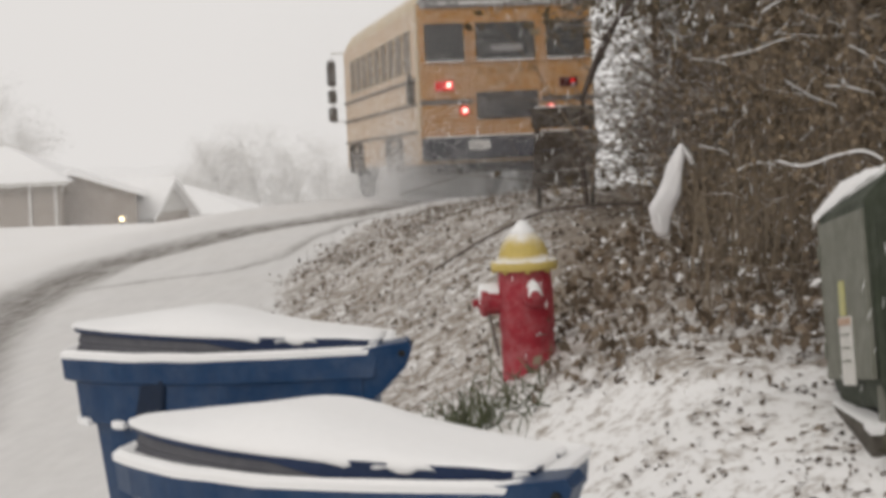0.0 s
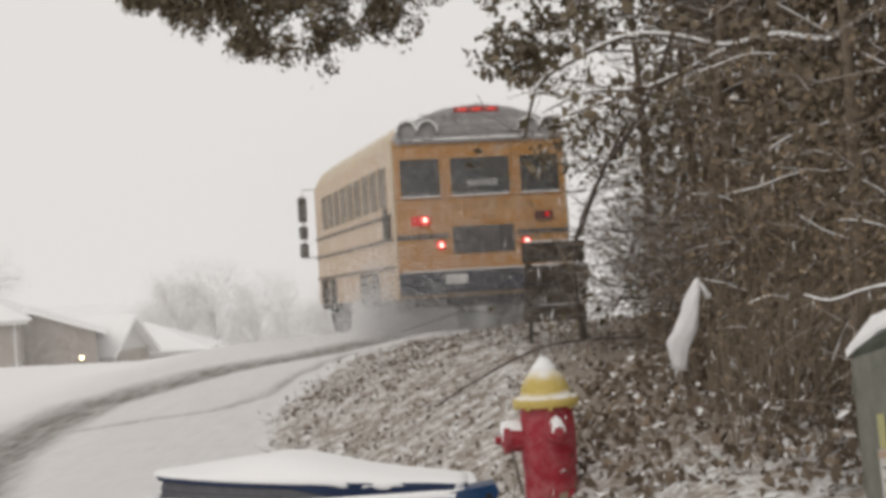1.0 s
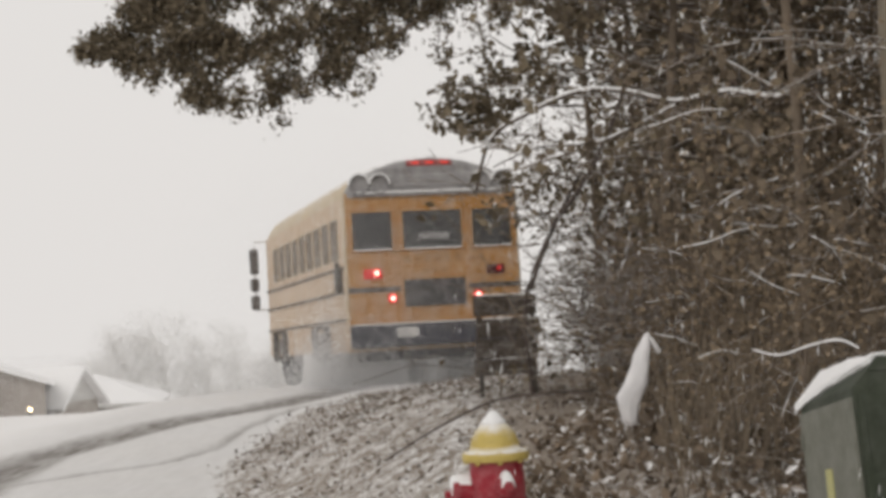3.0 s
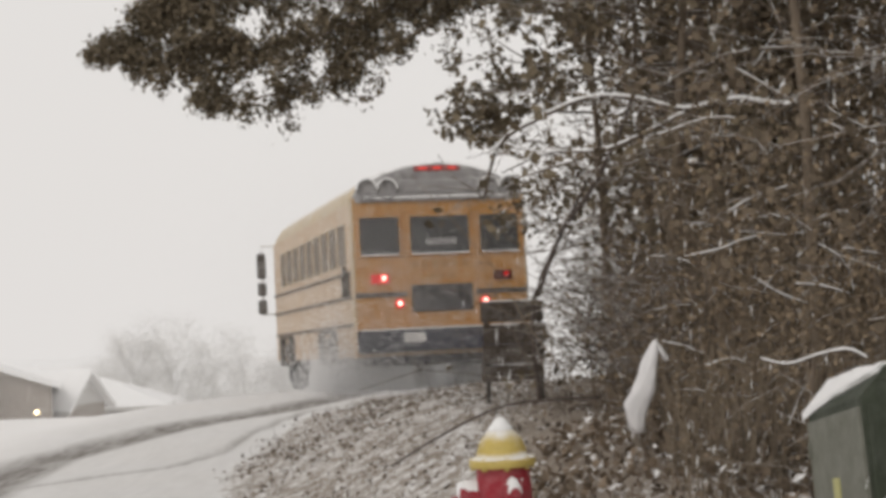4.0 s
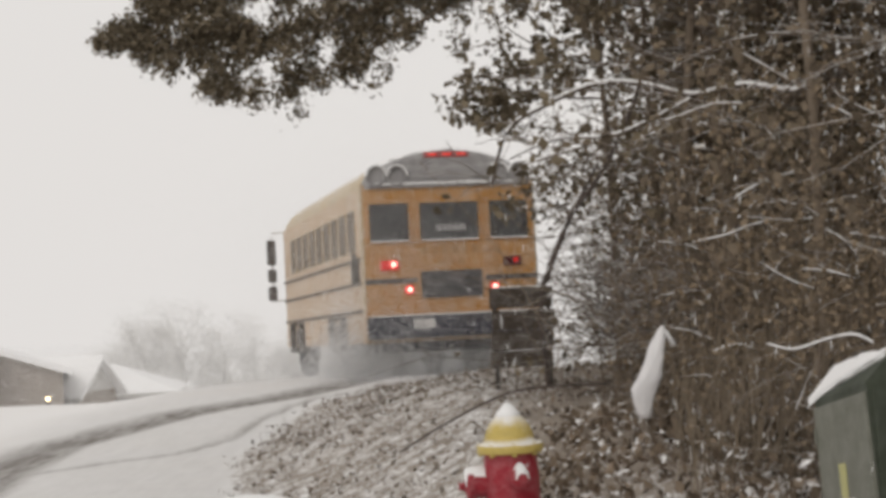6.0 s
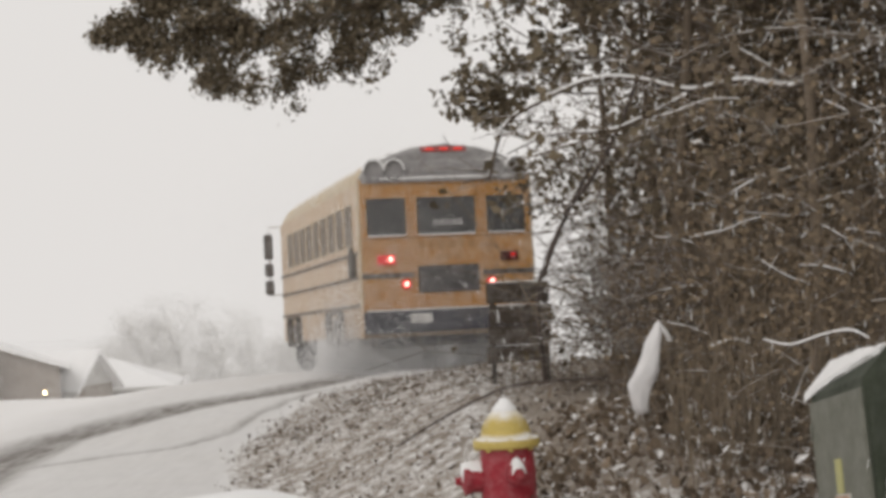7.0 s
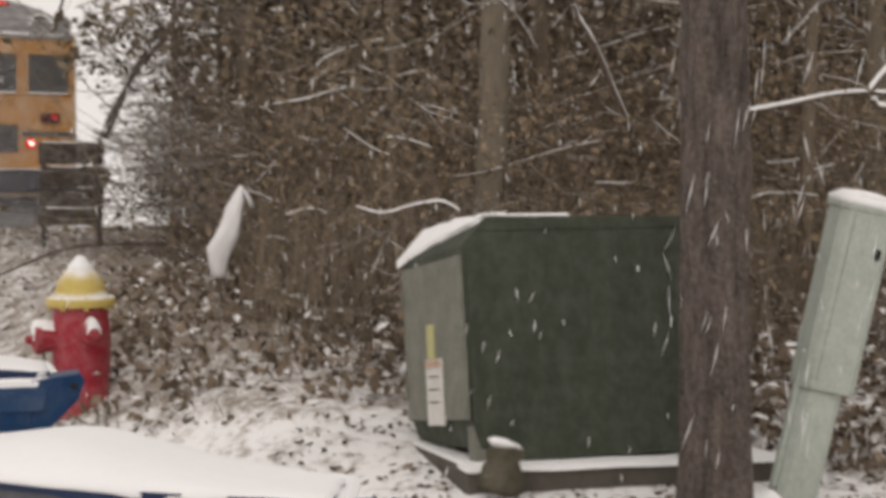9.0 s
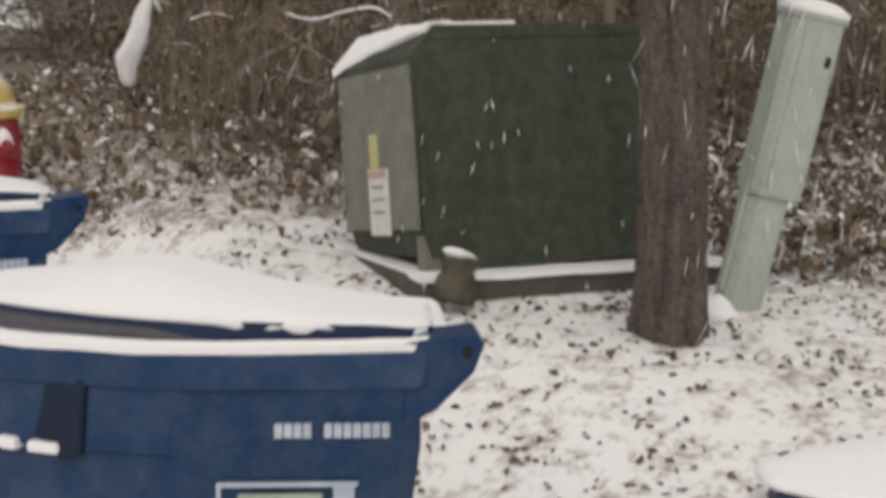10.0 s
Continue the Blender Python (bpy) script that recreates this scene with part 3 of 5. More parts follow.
# ---------------------------------------------------------------- transformer cabinet on its pad
def transformer():
    t = thing("transformer_cabinet", pose(1.347, 3.30, 0.212, -9, -1.0, 8.2), "dark green steel transformer cabinet with snowy sloped top", "utility box")
    W, D = 0.68, 0.98     # along y, along x
    prof = [(0.03, 0.05), (0.0, 0.14), (-0.012, 0.70), (-0.012, 0.735), (0.085, 0.835), (D, 0.825), (D, 0.0), (0.10, 0.0), (0.10, 0.05)]
    bm = bmesh.new()
    loft(bm, [[Vector((x, 0, z)) for x, z in prof], [Vector((x, W, z)) for x, z in prof]])
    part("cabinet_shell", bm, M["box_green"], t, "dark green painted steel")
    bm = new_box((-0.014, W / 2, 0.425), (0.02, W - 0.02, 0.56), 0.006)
    door = part("front_door", bm, M["box_front"], t, "grey-green front door, paler than the shell")
    # near-black colour stands for shade in the recess under the door
    part("lower_skirt", new_box((0.075, W / 2, 0.075), (0.05, W - 0.06, 0.13), 0.004), M["dark"], t)
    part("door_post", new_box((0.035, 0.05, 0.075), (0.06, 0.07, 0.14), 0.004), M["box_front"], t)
    bm = bmesh.new()
    sp = [(-0.03, 0.715), (-0.032, 0.742), (0.08, 0.862), (0.16, 0.853), (0.16, 0.828), (0.085, 0.832), (-0.014, 0.73)]
    n = 16
    rings = []
    for i in range(n + 1):
        y = 0.03 + (W - 0.01) * i / n
        k = 0.014 * noise.noise((y * 11, 0, 0))
        thin = smooth01(y, 0.0, 0.35)
        bare = 0.85 * (1 - y / (W + 0.02)) ** 0.8     # the snow's lower edge climbs towards the near end
        ring = []
        for j, (x, z) in enumerate(sp):
            f = bare if j in (0, 1, 6) else 0.0
            hx, hz = (0.08, 0.862) if j < 2 else (0.085, 0.832)
            ring.append(Vector((x + (hx - x) * f + (k if j < 2 else 0), y, z + (hz - z) * f + (k * 0.5 - 0.016 * (1 - thin) if j in (1, 2) else 0))))
        rings.append(ring)
    loft(bm, rings)
    part("snow_layer", bm, M["snow"], t, "snow on the sloped hood", smooth=False)
    part("snow_edge", new_box((0.26, W / 2, 0.836), (0.26, W, 0.014), 0.006), M["snow"], t)
    part("warning_label", new_box((-0.026, 0.32, 0.245), (0.006, 0.18, 0.235), 0.001), M["sticker"], door, "white warning label")
    part("label_stripe", new_box((-0.031, 0.32, 0.345), (0.004, 0.165, 0.025)), M["sticker_r"], door)
    part("hazard_sticker", new_box((-0.026, 0.345, 0.425), (0.006, 0.075, 0.12), 0.001), M["sticker_y"], door, "yellow hazard sticker")
    for i in range(3):
        part("label_bar", new_box((-0.031, 0.32, 0.30 - 0.045 * i), (0.004, 0.10, 0.006)), M["box_front"], door)
    for z in (0.25, 0.60):
        part("hinge", new_box((-0.026, W - 0.03, z), (0.012, 0.02, 0.06), 0.003), M["box_front"], door)
    part("side_flange", new_box((0.012, -0.004, 0.42), (0.022, 0.006, 0.58), 0.002), M["box_green"], t)
    part("panel_seam", new_box((D / 2, -0.002, 0.79), (D - 0.1, 0.006, 0.008), 0.002), M["box_green"], t)

    p = thing("concrete_pad", pose(1.325, 3.25, 0.0, -3.0, 0, 6), "weathered concrete pad edged with snow", "concrete pad")
    part("slab", new_box((0.565, 0.46, 0.10), (1.19, 1.02, 0.23), 0.03), M["concrete"], p)
    bm = bmesh.new()
    ring = []
    for i in range(48):
        x = -0.035 + 1.20 * i / 47
        wv = 0.012 + 0.008 * noise.noise((x * 7, 0, 3))
        zz = 0.208 + 0.006 * noise.noise((x * 5, 1, 0))
        ring.append([Vector((x, -0.058 - wv, zz - 0.012)), Vector((x, -0.055 - wv, zz + 0.001 + wv * 0.3)), Vector((x, 0.05, zz + 0.008)), Vector((x, 0.05, zz - 0.006))])
    loft(bm, ring)
    part("snow_edge", bm, M["snow"], p, smooth=False)


transformer()


def stump():
    t = thing("stump", pose(1.385, 3.10, gz(1.385, 3.10) + 0.075, 0, 14, 0) @ Matrix.Diagonal((0.80, 0.75, 0.54, 1)), "short mossy stump capped with snow beside pad", "stump")
    bm = bmesh.new()
    rng = random.Random(4)
    rings = []
    for z, r in ((-0.08, 0.088), (0.0, 0.082), (0.06, 0.07), (0.12, 0.067), (0.17, 0.066), (0.21, 0.052), (0.232, 0.028)):
        rings.append([Vector((r * (1 + 0.34 * rng.uniform(-1, 1)) * math.cos(a * math.pi / 7), r * (1 + 0.34 * rng.uniform(-1, 1)) * math.sin(a * math.pi / 7), z)) for a in range(14)])
    loft(bm, rings)
    part("trunk", bm, M["stump"], t, smooth=True)
    bm = bmesh.new()
    lathe(bm, [(0.05, 0.205), (0.056, 0.222), (0.035, 0.238), (0.012, 0.242)], 11, pose(-0.008, 0.01, 0, 0, -6, 0))
    part("snow_cap", bm, M["snow"], t, smooth=True)


stump()


def pedestal():
    t = thing("telecom_pedestal", pose(2.345, 2.97, gz(2.38, 2.97) + 0.06, 2, 11.3, -6) @ Matrix.Diagonal((0.80, 0.80, 1.0, 1)), "leaning pale green plastic telecom pedestal with snowy top", "utility pedestal")
    def ring(sx, sy, z, c=0.03, x0=0.0):
        pts = [(-sx, -sy + c), (-sx + c, -sy), (sx - c, -sy), (sx, -sy + c), (sx, sy - c), (sx - c, sy), (-sx + c, sy), (-sx, sy - c)]
        return [Vector((x + x0, y, z)) for x, y in pts]
    bm = bmesh.new()
    loft(bm, [ring(0.085, 0.09, -0.14), ring(0.085, 0.09, 0.37)])
    part("base_post", bm, M["pedestal"], t)
    bm = bmesh.new()
    loft(bm, [ring(0.108, 0.11, 0.335, x0=0.012), ring(0.112, 0.114, 0.345, x0=0.012), ring(0.112, 0.114, 0.92, x0=0.008), ring(0.122, 0.122, 0.93, x0=0.008),
              ring(0.122, 0.122, 0.95, x0=0.008), ring(0.105, 0.105, 0.975, 0.05, 0.008)])
    cover = part("cover", bm, M["pedestal"], t)
    bm = bmesh.new()
    loft(bm, [ring(0.122, 0.122, 0.945, x0=0.008), ring(0.126, 0.125, 0.96, x0=0.008), ring(0.09, 0.09, 0.985, 0.05, 0.008), ring(0.03, 0.03, 0.992, 0.01, 0.008)])
    part("snow_cap", bm, M["snow"], t, smooth=True)
    part("side_seam", new_box((-0.05, -0.112, 0.64), (0.006, 0.004, 0.55), 0.001), M["box_front"], cover)
    part("lock", new_box((0.075, -0.116, 0.80), (0.022, 0.014, 0.035), 0.004), M["dark"], cover)
    part("vent_panel", new_box((0.055, -0.1135, 0.86), (0.09, 0.006, 0.14), 0.003), M["pedestal"], cover)
    part("cable_conduit", new_box((-0.095, -0.03, 0.22), (0.03, 0.05, 0.46), 0.012), M["pedestal"], t)
    bm = bmesh.new()
    lathe(bm, [(0.115, 0.0), (0.09, 0.03), (0.05, 0.06), (0.01, 0.078)], 12, pose(-0.12, -0.10, -0.09))
    part("snow_mound", bm, M["snow"], t, smooth=True)


pedestal()


# ---------------------------------------------------------------- hanging plastic bag
def plastic_bag():
    t = thing("plastic_bag", pose(0.66, 5.84, 0.64), "white plastic bag caught on thicket twigs", "plastic bag")
    spec = [(0.00, -0.035, 0.028), (0.03, -0.045, 0.04), (0.09, -0.05, 0.055), (0.14, -0.045, 0.068), (0.20, -0.005, 0.06), (0.27, 0.015, 0.05),
            (0.33, 0.03, 0.042), (0.37, 0.045, 0.034), (0.41, 0.055, 0.022), (0.435, 0.06, 0.01)]
    bm = bmesh.new()
    rings = []
    for z, x, r in spec:
        ring = []
        r *= 0.86
        for a in range(20):
            an = a * math.pi / 10
            fold = 1 + 0.16 * math.sin(3 * an + z * 14) + 0.10 * math.sin(7 * an - z * 21)
            ring.append(Vector((x + r * fold * math.cos(an), 0.55 * r * fold * math.sin(an), z)))
        rings.append(ring)
    loft(bm, rings)
    part("film", bm, M["bag"], t, smooth=True)
    bm = bmesh.new()
    loft(bm, [[Vector((0.055 + u * 0.055 + c * 0.014, s * 0.006, 0.425 - 0.09 * u ** 1.5)) for c, s in ((-1, 0), (0, -1), (1, 0), (0, 1))] for u in (0, 0.35, 0.7, 1.0)])
    part("handle_loop", bm, M["bag"], t, smooth=True)


plastic_bag()


# ---------------------------------------------------------------- board on posts on the bank
def board_sign():
    t = thing("slatted_board", pose(-0.46, 11.85, gz(-0.46, 11.85) - 0.075, 0, 0, -4), "dark weathered slatted wooden board on thin metal posts", "notice board")
    for x in (0.0, 0.44):
        part("post", new_box((x, 0, 0.42), (0.035, 0.035, 0.95), 0.004), M["post"], t)
    for z, h, dx in ((0.825, 0.17, 0.0), (0.648, 0.165, 0.008), (0.476, 0.16, 0.0), (0.318, 0.135, -0.008)):
        part("slat", new_box((0.22 + dx, -0.03, z), (0.52, 0.03, h), 0.006, pose(0, 0, 0, 0, dx * 100, 0)), M["board"], t)
    part("slat_snow", new_box((0.22, -0.03, 0.915), (0.46, 0.028, 0.012), 0.004), M["snow"], t)
    part("slat_snow", new_box((0.16, -0.032, 0.722), (0.24, 0.03, 0.012), 0.004), M["snow"], t)


board_sign()


# ---------------------------------------------------------------- school bus
def bus():
    t = thing("school_bus", pose(-1.63, 21.15, 0.02, -1.9, 0, 18), "yellow school bus with lit red lamps on snowy road", "bus")
    L, HW = 8.3, 1.22

    def section(inset=0.0, top=3.1):
        pts = [(-HW, 0.50), (-HW, 1.0), (-HW, 2.60), (-HW + 0.02, 2.69), (-HW + 0.09, 2.80), (-HW + 0.22, 2.91), (-HW + 0.46, 3.02), (-0.42, 3.11), (0, 3.16)]
        pts = pts + [(-x, z) for x, z in reversed(pts[:-1])]
        return [(x * (1 - inset), 0.5 + (z - 0.5) * (1 - inset * 0.5)) for x, z in pts]
    bm = bmesh.new()
    sec = section()
    body_sec = [p for p in sec if p[1] <= 2.61]
    loft(bm, [[Vector((x * s, y, z)) for x, z in body_sec] for y, s in ((0.0, 0.985), (0.04, 1.0), (L - 0.15, 1.0), (L, 0.96))])
    body = part("body", bm, M["bus"], t, "yellow sheet-metal body, coloured paler for snow haze")
    bm = bmesh.new()
    roof_sec = [p for p in sec if p[1] >= 2.59]
    loft(bm, [[Vector((x * s, y, 2.60 + (z - 2.60) * s2)) for x, z in roof_sec] for y, s, s2 in ((0.03, 0.98, 0.93), (0.25, 1.0, 1.0), (L - 0.8, 1.0, 1.0), (L - 0.25, 0.98, 0.9), (L - 0.03, 0.94, 0.55))])
    part("roof", bm, M["bus_roof"], t, "rounded roof dusted with snow")
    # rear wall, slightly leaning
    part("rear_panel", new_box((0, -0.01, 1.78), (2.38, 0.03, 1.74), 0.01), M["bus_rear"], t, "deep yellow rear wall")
    bm = bmesh.new()
    cap = [(x * 0.985, z) for x, z in roof_sec]
    loft(bm, [[Vector((x * s, y, 2.60 + (z - 2.60) * k)) for x, z in cap] for y, s, k in ((-0.06, 0.92, 0.80), (-0.04, 0.965, 0.92), (0.03, 1.0, 0.98), (0.06, 1.0, 0.98))])
    rcap = part("rear_cap", bm, M["bus_cap"], t, "grey rear roof cap")
    part("cap_snow_ledge", new_box((0, -0.055, 2.655), (2.1, 0.06, 0.035), 0.01), M["snow"], rcap)
    part("cap_recess", new_box((0.05, -0.066, 2.80), (1.15, 0.02, 0.17), 0.01), M["bus_cap"], rcap)
    # rear windows with frames
    for x0, x1 in ((-1.11, -0.57), (-0.41, 0.41), (0.57, 1.11)):
        fr = part("rear_window", new_box(((x0 + x1) / 2, -0.03, 2.14), (x1 - x0 + 0.07, 0.02, 0.58), 0.02), M["bus_rear"], t)
        part("pane", new_box(((x0 + x1) / 2, -0.042, 2.14), (x1 - x0, 0.008, 0.50), 0.003), M["bus_glass"], fr, "dark glass pane")
        part("sill_snow", new_box(((x0 + x1) / 2, -0.052, 1.878), (x1 - x0 - 0.02, 0.03, 0.022), 0.006), M["snow"], fr)
    # pale bar stands for a reflection on the glass
    part("pane_reflection", new_box((0.02, -0.050, 2.04), (0.42, 0.006, 0.09), 0.002, pose(0, 0, 0, 0, 0, 0)), M["bus_cap"], t, "pale reflection built as a bar on the rear pane")
    # emergency door outline and grille
    for x in (-0.50, 0.50):
        part("door_seam", new_box((x, -0.030, 1.75), (0.02, 0.012, 1.6)), M["bus_rear"], t)
    gr = part("grille", new_box((0.0, -0.035, 1.27), (0.86, 0.03, 0.37), 0.01), M["bus_black"], t, "black engine grille")
    for i in range(6):
        part("grille_slat", new_box((0.0, -0.056, 1.12 + 0.06 * i), (0.80, 0.015, 0.018)), M["bus_under"], gr)
    for i, w in enumerate((0.10, 0.08, 0.09, 0.11, 0.07, 0.10)):
        part("letter_bar", new_box((-0.36 + 0.14 * i, -0.028, 1.74), (w, 0.01, 0.11)), M["bus_letter"], t)
    for i in range(3):
        part("letter_bar", new_box((-0.12 + 0.13 * i, -0.028, 1.57), (0.09, 0.01, 0.05)), M["bus_letter"], t)
    for sx in (-1, 1):
        part("stripe", new_box((sx * 0.84, -0.03, 1.335), (0.72, 0.016, 0.07)), M["bus_black"], t)
        lit = sx < 0
        tl = part("tail_lamp", new_box((sx * 0.86, -0.045, 1.55), (0.25, 0.05, 0.13), 0.012), M["lamp_red" if lit else "lamp_dark"], t, "lit red tail lamp" if lit else "dim red tail lamp")
        bm = bmesh.new()
        lathe(bm, [(0.036, 0), (0.036, 0.02), (0.02, 0.03)], 14, pose(sx * 0.86 + 0.05, -0.068, 1.56, 90))
        part("bulb", bm, M["lamp_hot" if lit else "lamp_red"], tl)
        bm = bmesh.new()
        lathe(bm, [(0.07, 0), (0.07, 0.03), (0.04, 0.045)], 18, pose(sx * 0.60, -0.025, 1.21, 90))
        bl = part("brake_lamp", bm, M["lamp_red"], t, "round lit red lamp")
        bm = bmesh.new()
        lathe(bm, [(0.036, 0), (0.034, 0.02), (0.014, 0.026)], 14, pose(sx * 0.60, -0.068, 1.21, 90))
        part("bulb", bm, M["lamp_hot"], bl)
        for dx in (0.73, 1.02):
            bm = bmesh.new()
            lathe(bm, [(0.14, 0), (0.14, 0.05), (0.115, 0.05), (0.115, 0.03), (0.02, 0.04)], 20, pose(sx * dx * 0.98, -0.05, 2.77, 90))
            wl_ = part("warning_lamp", bm, M["bus_cap"], t, "round warning lamp coated with snow")
            bm = bmesh.new()
            rings = []
            for y in (-0.04, -0.15):
                rings.append([Vector((sx * dx * 0.98 + r * math.cos(a * math.pi / 8), y, 2.77 + r * math.sin(a * math.pi / 8))) for r, seq in ((0.152, range(0, 9)), (0.128, range(8, -1, -1))) for a in seq])
            loft(bm, rings)
            part("lamp_hood", bm, M["snow"], wl_, "snow-capped hood")
    mk = part("marker_bar", new_box((0, -0.04, 3.045), (0.64, 0.06, 0.08), 0.012), M["lamp_marker"], t, "row of red marker lamps")
    for x in (-0.2, 0.0, 0.2):
        part("marker_lamp", new_box((x, -0.075, 3.045), (0.12, 0.02, 0.035), 0.006), M["lamp_marker_lit"], mk)
    # bumper and what hangs below
    bp = part("bumper", new_box((0, -0.10, 0.70), (2.40, 0.22, 0.30), 0.03), M["bus_under"], t, "black bumper, its colour lightened for haze")
    part("bumper_snow", new_box((0, -0.12, 0.86), (2.3, 0.18, 0.02), 0.008), M["snow"], bp)
    part("rear_trim", new_box((0, -0.03, 0.905), (2.42, 0.03, 0.05), 0.006), M["bus_rear"], t)
    part("plate", new_box((-0.45, -0.215, 0.74), (0.30, 0.01, 0.13), 0.003), M["house_trim"], bp)
    part("undercarriage", new_box((0, 2.2, 0.50), (1.9, 4.0, 0.28), 0.05), M["bus_under"], t)
    part("mud_flap", new_box((-0.85, 2.2, 0.42), (0.5, 0.03, 0.45), 0.006), M["bus_black"], t)
    part("mud_flap", new_box((0.85, 2.2, 0.42), (0.5, 0.03, 0.45), 0.006), M["bus_black"], t)
    # side windows, rails and doors on both sides
    for sx in (-1, 1):
        for i in range(9):
            y0 = 0.42 + 0.76 * i
            wn_ = part("side_window", new_box((sx * (HW + 0.002), y0 + 0.33, 2.07), (0.02, 0.64, 0.60), 0.008), M["bus_roof"], t)
            part("pane", new_box((sx * (HW + 0.013), y0 + 0.33, 2.07), (0.008, 0.585, 0.56), 0.002), M["bus_side_glass"], wn_)
        for z in (1.66, 1.33, 0.95):
            part("rub_rail", new_box((sx * (HW + 0.012), L / 2, z), (0.03, L - 0.3, 0.04), 0.006), M["bus_rail"], t)
        for y, w in ((3.4, 0.7), (4.5, 0.8), (5.4, 0.5)):
            part("side_hatch", new_box((sx * (HW + 0.006), y, 0.68), (0.015, w, 0.28), 0.004), M["bus"], t)
        part("stop_arm_box", new_box((sx * (HW + 0.05), 0.35, 1.50), (0.10, 0.12, 0.34), 0.02), M["bus_black"], t)
        part("side_marker", new_box((sx * (HW + 0.03), 0.55, 1.72), (0.04, 0.1, 0.08), 0.01), M["bus_black"], t)
        part("corner_post", new_box((sx * 1.205, 0.03, 1.8), (0.04, 0.10, 1.75), 0.012), M["bus_roof"], t)
        # mirrors at the front corner
        arm = bmesh.new()
        for z in (2.58, 1.35):
            box(arm, (sx * (HW + 0.10), L - 0.15, z), (0.26, 0.03, 0.03), 0.008)
        box(arm, (sx * (HW + 0.22), L - 0.15, 1.95), (0.03, 0.03, 1.12), 0.008)
        ma = part("mirror_arm", arm, M["house_trim"], t)
        for z, h in ((2.22, 0.46), (1.80, 0.24), (1.48, 0.26)):
            part("mirror", new_box((sx * (HW + 0.24), L - 0.20, z), (0.16, 0.10, h), 0.045), M["bus_black"], ma)
        # wheels
        for y, dual in ((2.1, True), (6.5, False)):
            for k in range(2 if dual else 1):
                bm = bmesh.new()
                lathe(bm, [(0.28, -0.11), (0.46, -0.12), (0.50, -0.09), (0.505, 0), (0.50, 0.09), (0.46, 0.12), (0.28, 0.11)], 32, pose(sx * (1.08 - 0.30 * k), y, 0.50, 0, 90, 0))
                w = part("wheel", bm, M["rubber"], t)
                bm = bmesh.new()
                lathe(bm, [(0.27, -0.05), (0.28, 0.07), (0.20, 0.09), (0.10, 0.12), (0.08, 0.13)], 24, pose(sx * (1.08 - 0.30 * k), y, 0.50, 0, 90 * sx, 0))
                part("rim", bm, M["rim"], w)
        part("wheel_arch", new_box((sx * 1.2, 2.1, 0.66), (0.06, 1.15, 0.5), 0.15), M["bus_black"], t)
        part("wheel_arch", new_box((sx * 1.2, 6.5, 0.66), (0.06, 1.15, 0.5), 0.15), M["bus_black"], t)


bus()


# ---------------------------------------------------------------- houses below the crest
def house(m, w, d, wall_h, roof_h, label, porch=False, gable_mat="house_gable", hip=0.0):
    t = thing("house", m, label, "house", "houses down the hill")
    part("wall", new_box((0, 0, wall_h / 2), (w, d, wall_h)), M["house_wall"], t, "brick wall")
    bm = bmesh.new()
    ov = 0.5
    loft(bm, [[Vector((x, y, z)) for x, y, z in ((s * (w / 2 + ov), -d / 2 - ov, wall_h - 0.15), (s * (w / 2 + ov - hip), 0, wall_h + roof_h), (s * (w / 2 + ov), d / 2 + ov, wall_h - 0.15),
                                                 (s * (w / 2 + ov), d / 2 + ov, wall_h - 0.35), (s * (w / 2 + ov - hip), 0, wall_h + roof_h - 0.25), (s * (w / 2 + ov), -d / 2 - ov, wall_h - 0.35))] for s in (-1, 1)])
    if hip:
        bm.free()
        bm = bmesh.new()
        zc = wall_h - 0.15
        low = [bm.verts.new((sx * (w / 2 + ov), sy * (d / 2 + ov), z)) for z in (zc - 0.08, zc) for sx, sy in ((-1, -1), (1, -1), (1, 1), (-1, 1))]
        rl, rr_ = (bm.verts.new((s * (w / 2 + ov - hip), 0, wall_h + roof_h)) for s in (-1, 1))
        bm.faces.new(low[:4])
        for i in range(4):
            j = (i + 1) % 4
            bm.faces.new((low[i], low[j], low[4 + j], low[4 + i]))
        for f in ((low[4], low[5], rr_, rl), (low[5], low[6], rr_), (low[6], low[7], rl, rr_), (low[7], low[4], rl)):
            bm.faces.new(f)
    part("roof", bm, M["snow"], t, "snow-covered pitched roof")
    for s in (() if hip else (-1, 1)):
        bm = bmesh.new()
        loft(bm, [[Vector((x, y, z)) for y, z in ((-d / 2, wall_h), (0, wall_h + roof_h - 0.25), (d / 2, wall_h))] for x in (s * (w / 2 - 0.1), s * (w / 2 + 0.02))])
        part("gable", bm, M[gable_mat], t)
    part("fascia", new_box((0, -d / 2 - ov, wall_h - 0.28), (w + 2 * ov - 0.1, 0.06, 0.22)), M["house_gable"], t)
    for x in (() if hip else (-w * 0.3, 0.05 * w, w * 0.33)):
        f = part("window", new_box((x, -d / 2 - 0.02, wall_h * 0.55), (1.3, 0.08, 1.3)), M["house_trim"], t)
        part("pane", new_box((x, -d / 2 - 0.07, wall_h * 0.55), (1.1, 0.03, 1.1)), M["house_glass"], f)
    for x in ((w / 2 - 1.5, w / 2 - 0.25) if hip else (-w * 0.12, w * 0.2)):
        part("downpipe", new_box((x, -d / 2 - 0.08, wall_h / 2), (0.12, 0.1, wall_h)), M["house_trim"], t)
    part("door", new_box((w * 0.2, -d / 2 - 0.03, 1.05), (1.0, 0.06, 2.1)), M["house_trim"], t)
    if porch:
        bm = bmesh.new()
        lathe(bm, [(0.10, -0.12), (0.2, 0), (0.10, 0.12)], 12, pose(w * 0.28, -d / 2 - 0.25, wall_h - 0.75))
        part("porch_lamp", bm, M["porch"], t, "lit porch lamp")


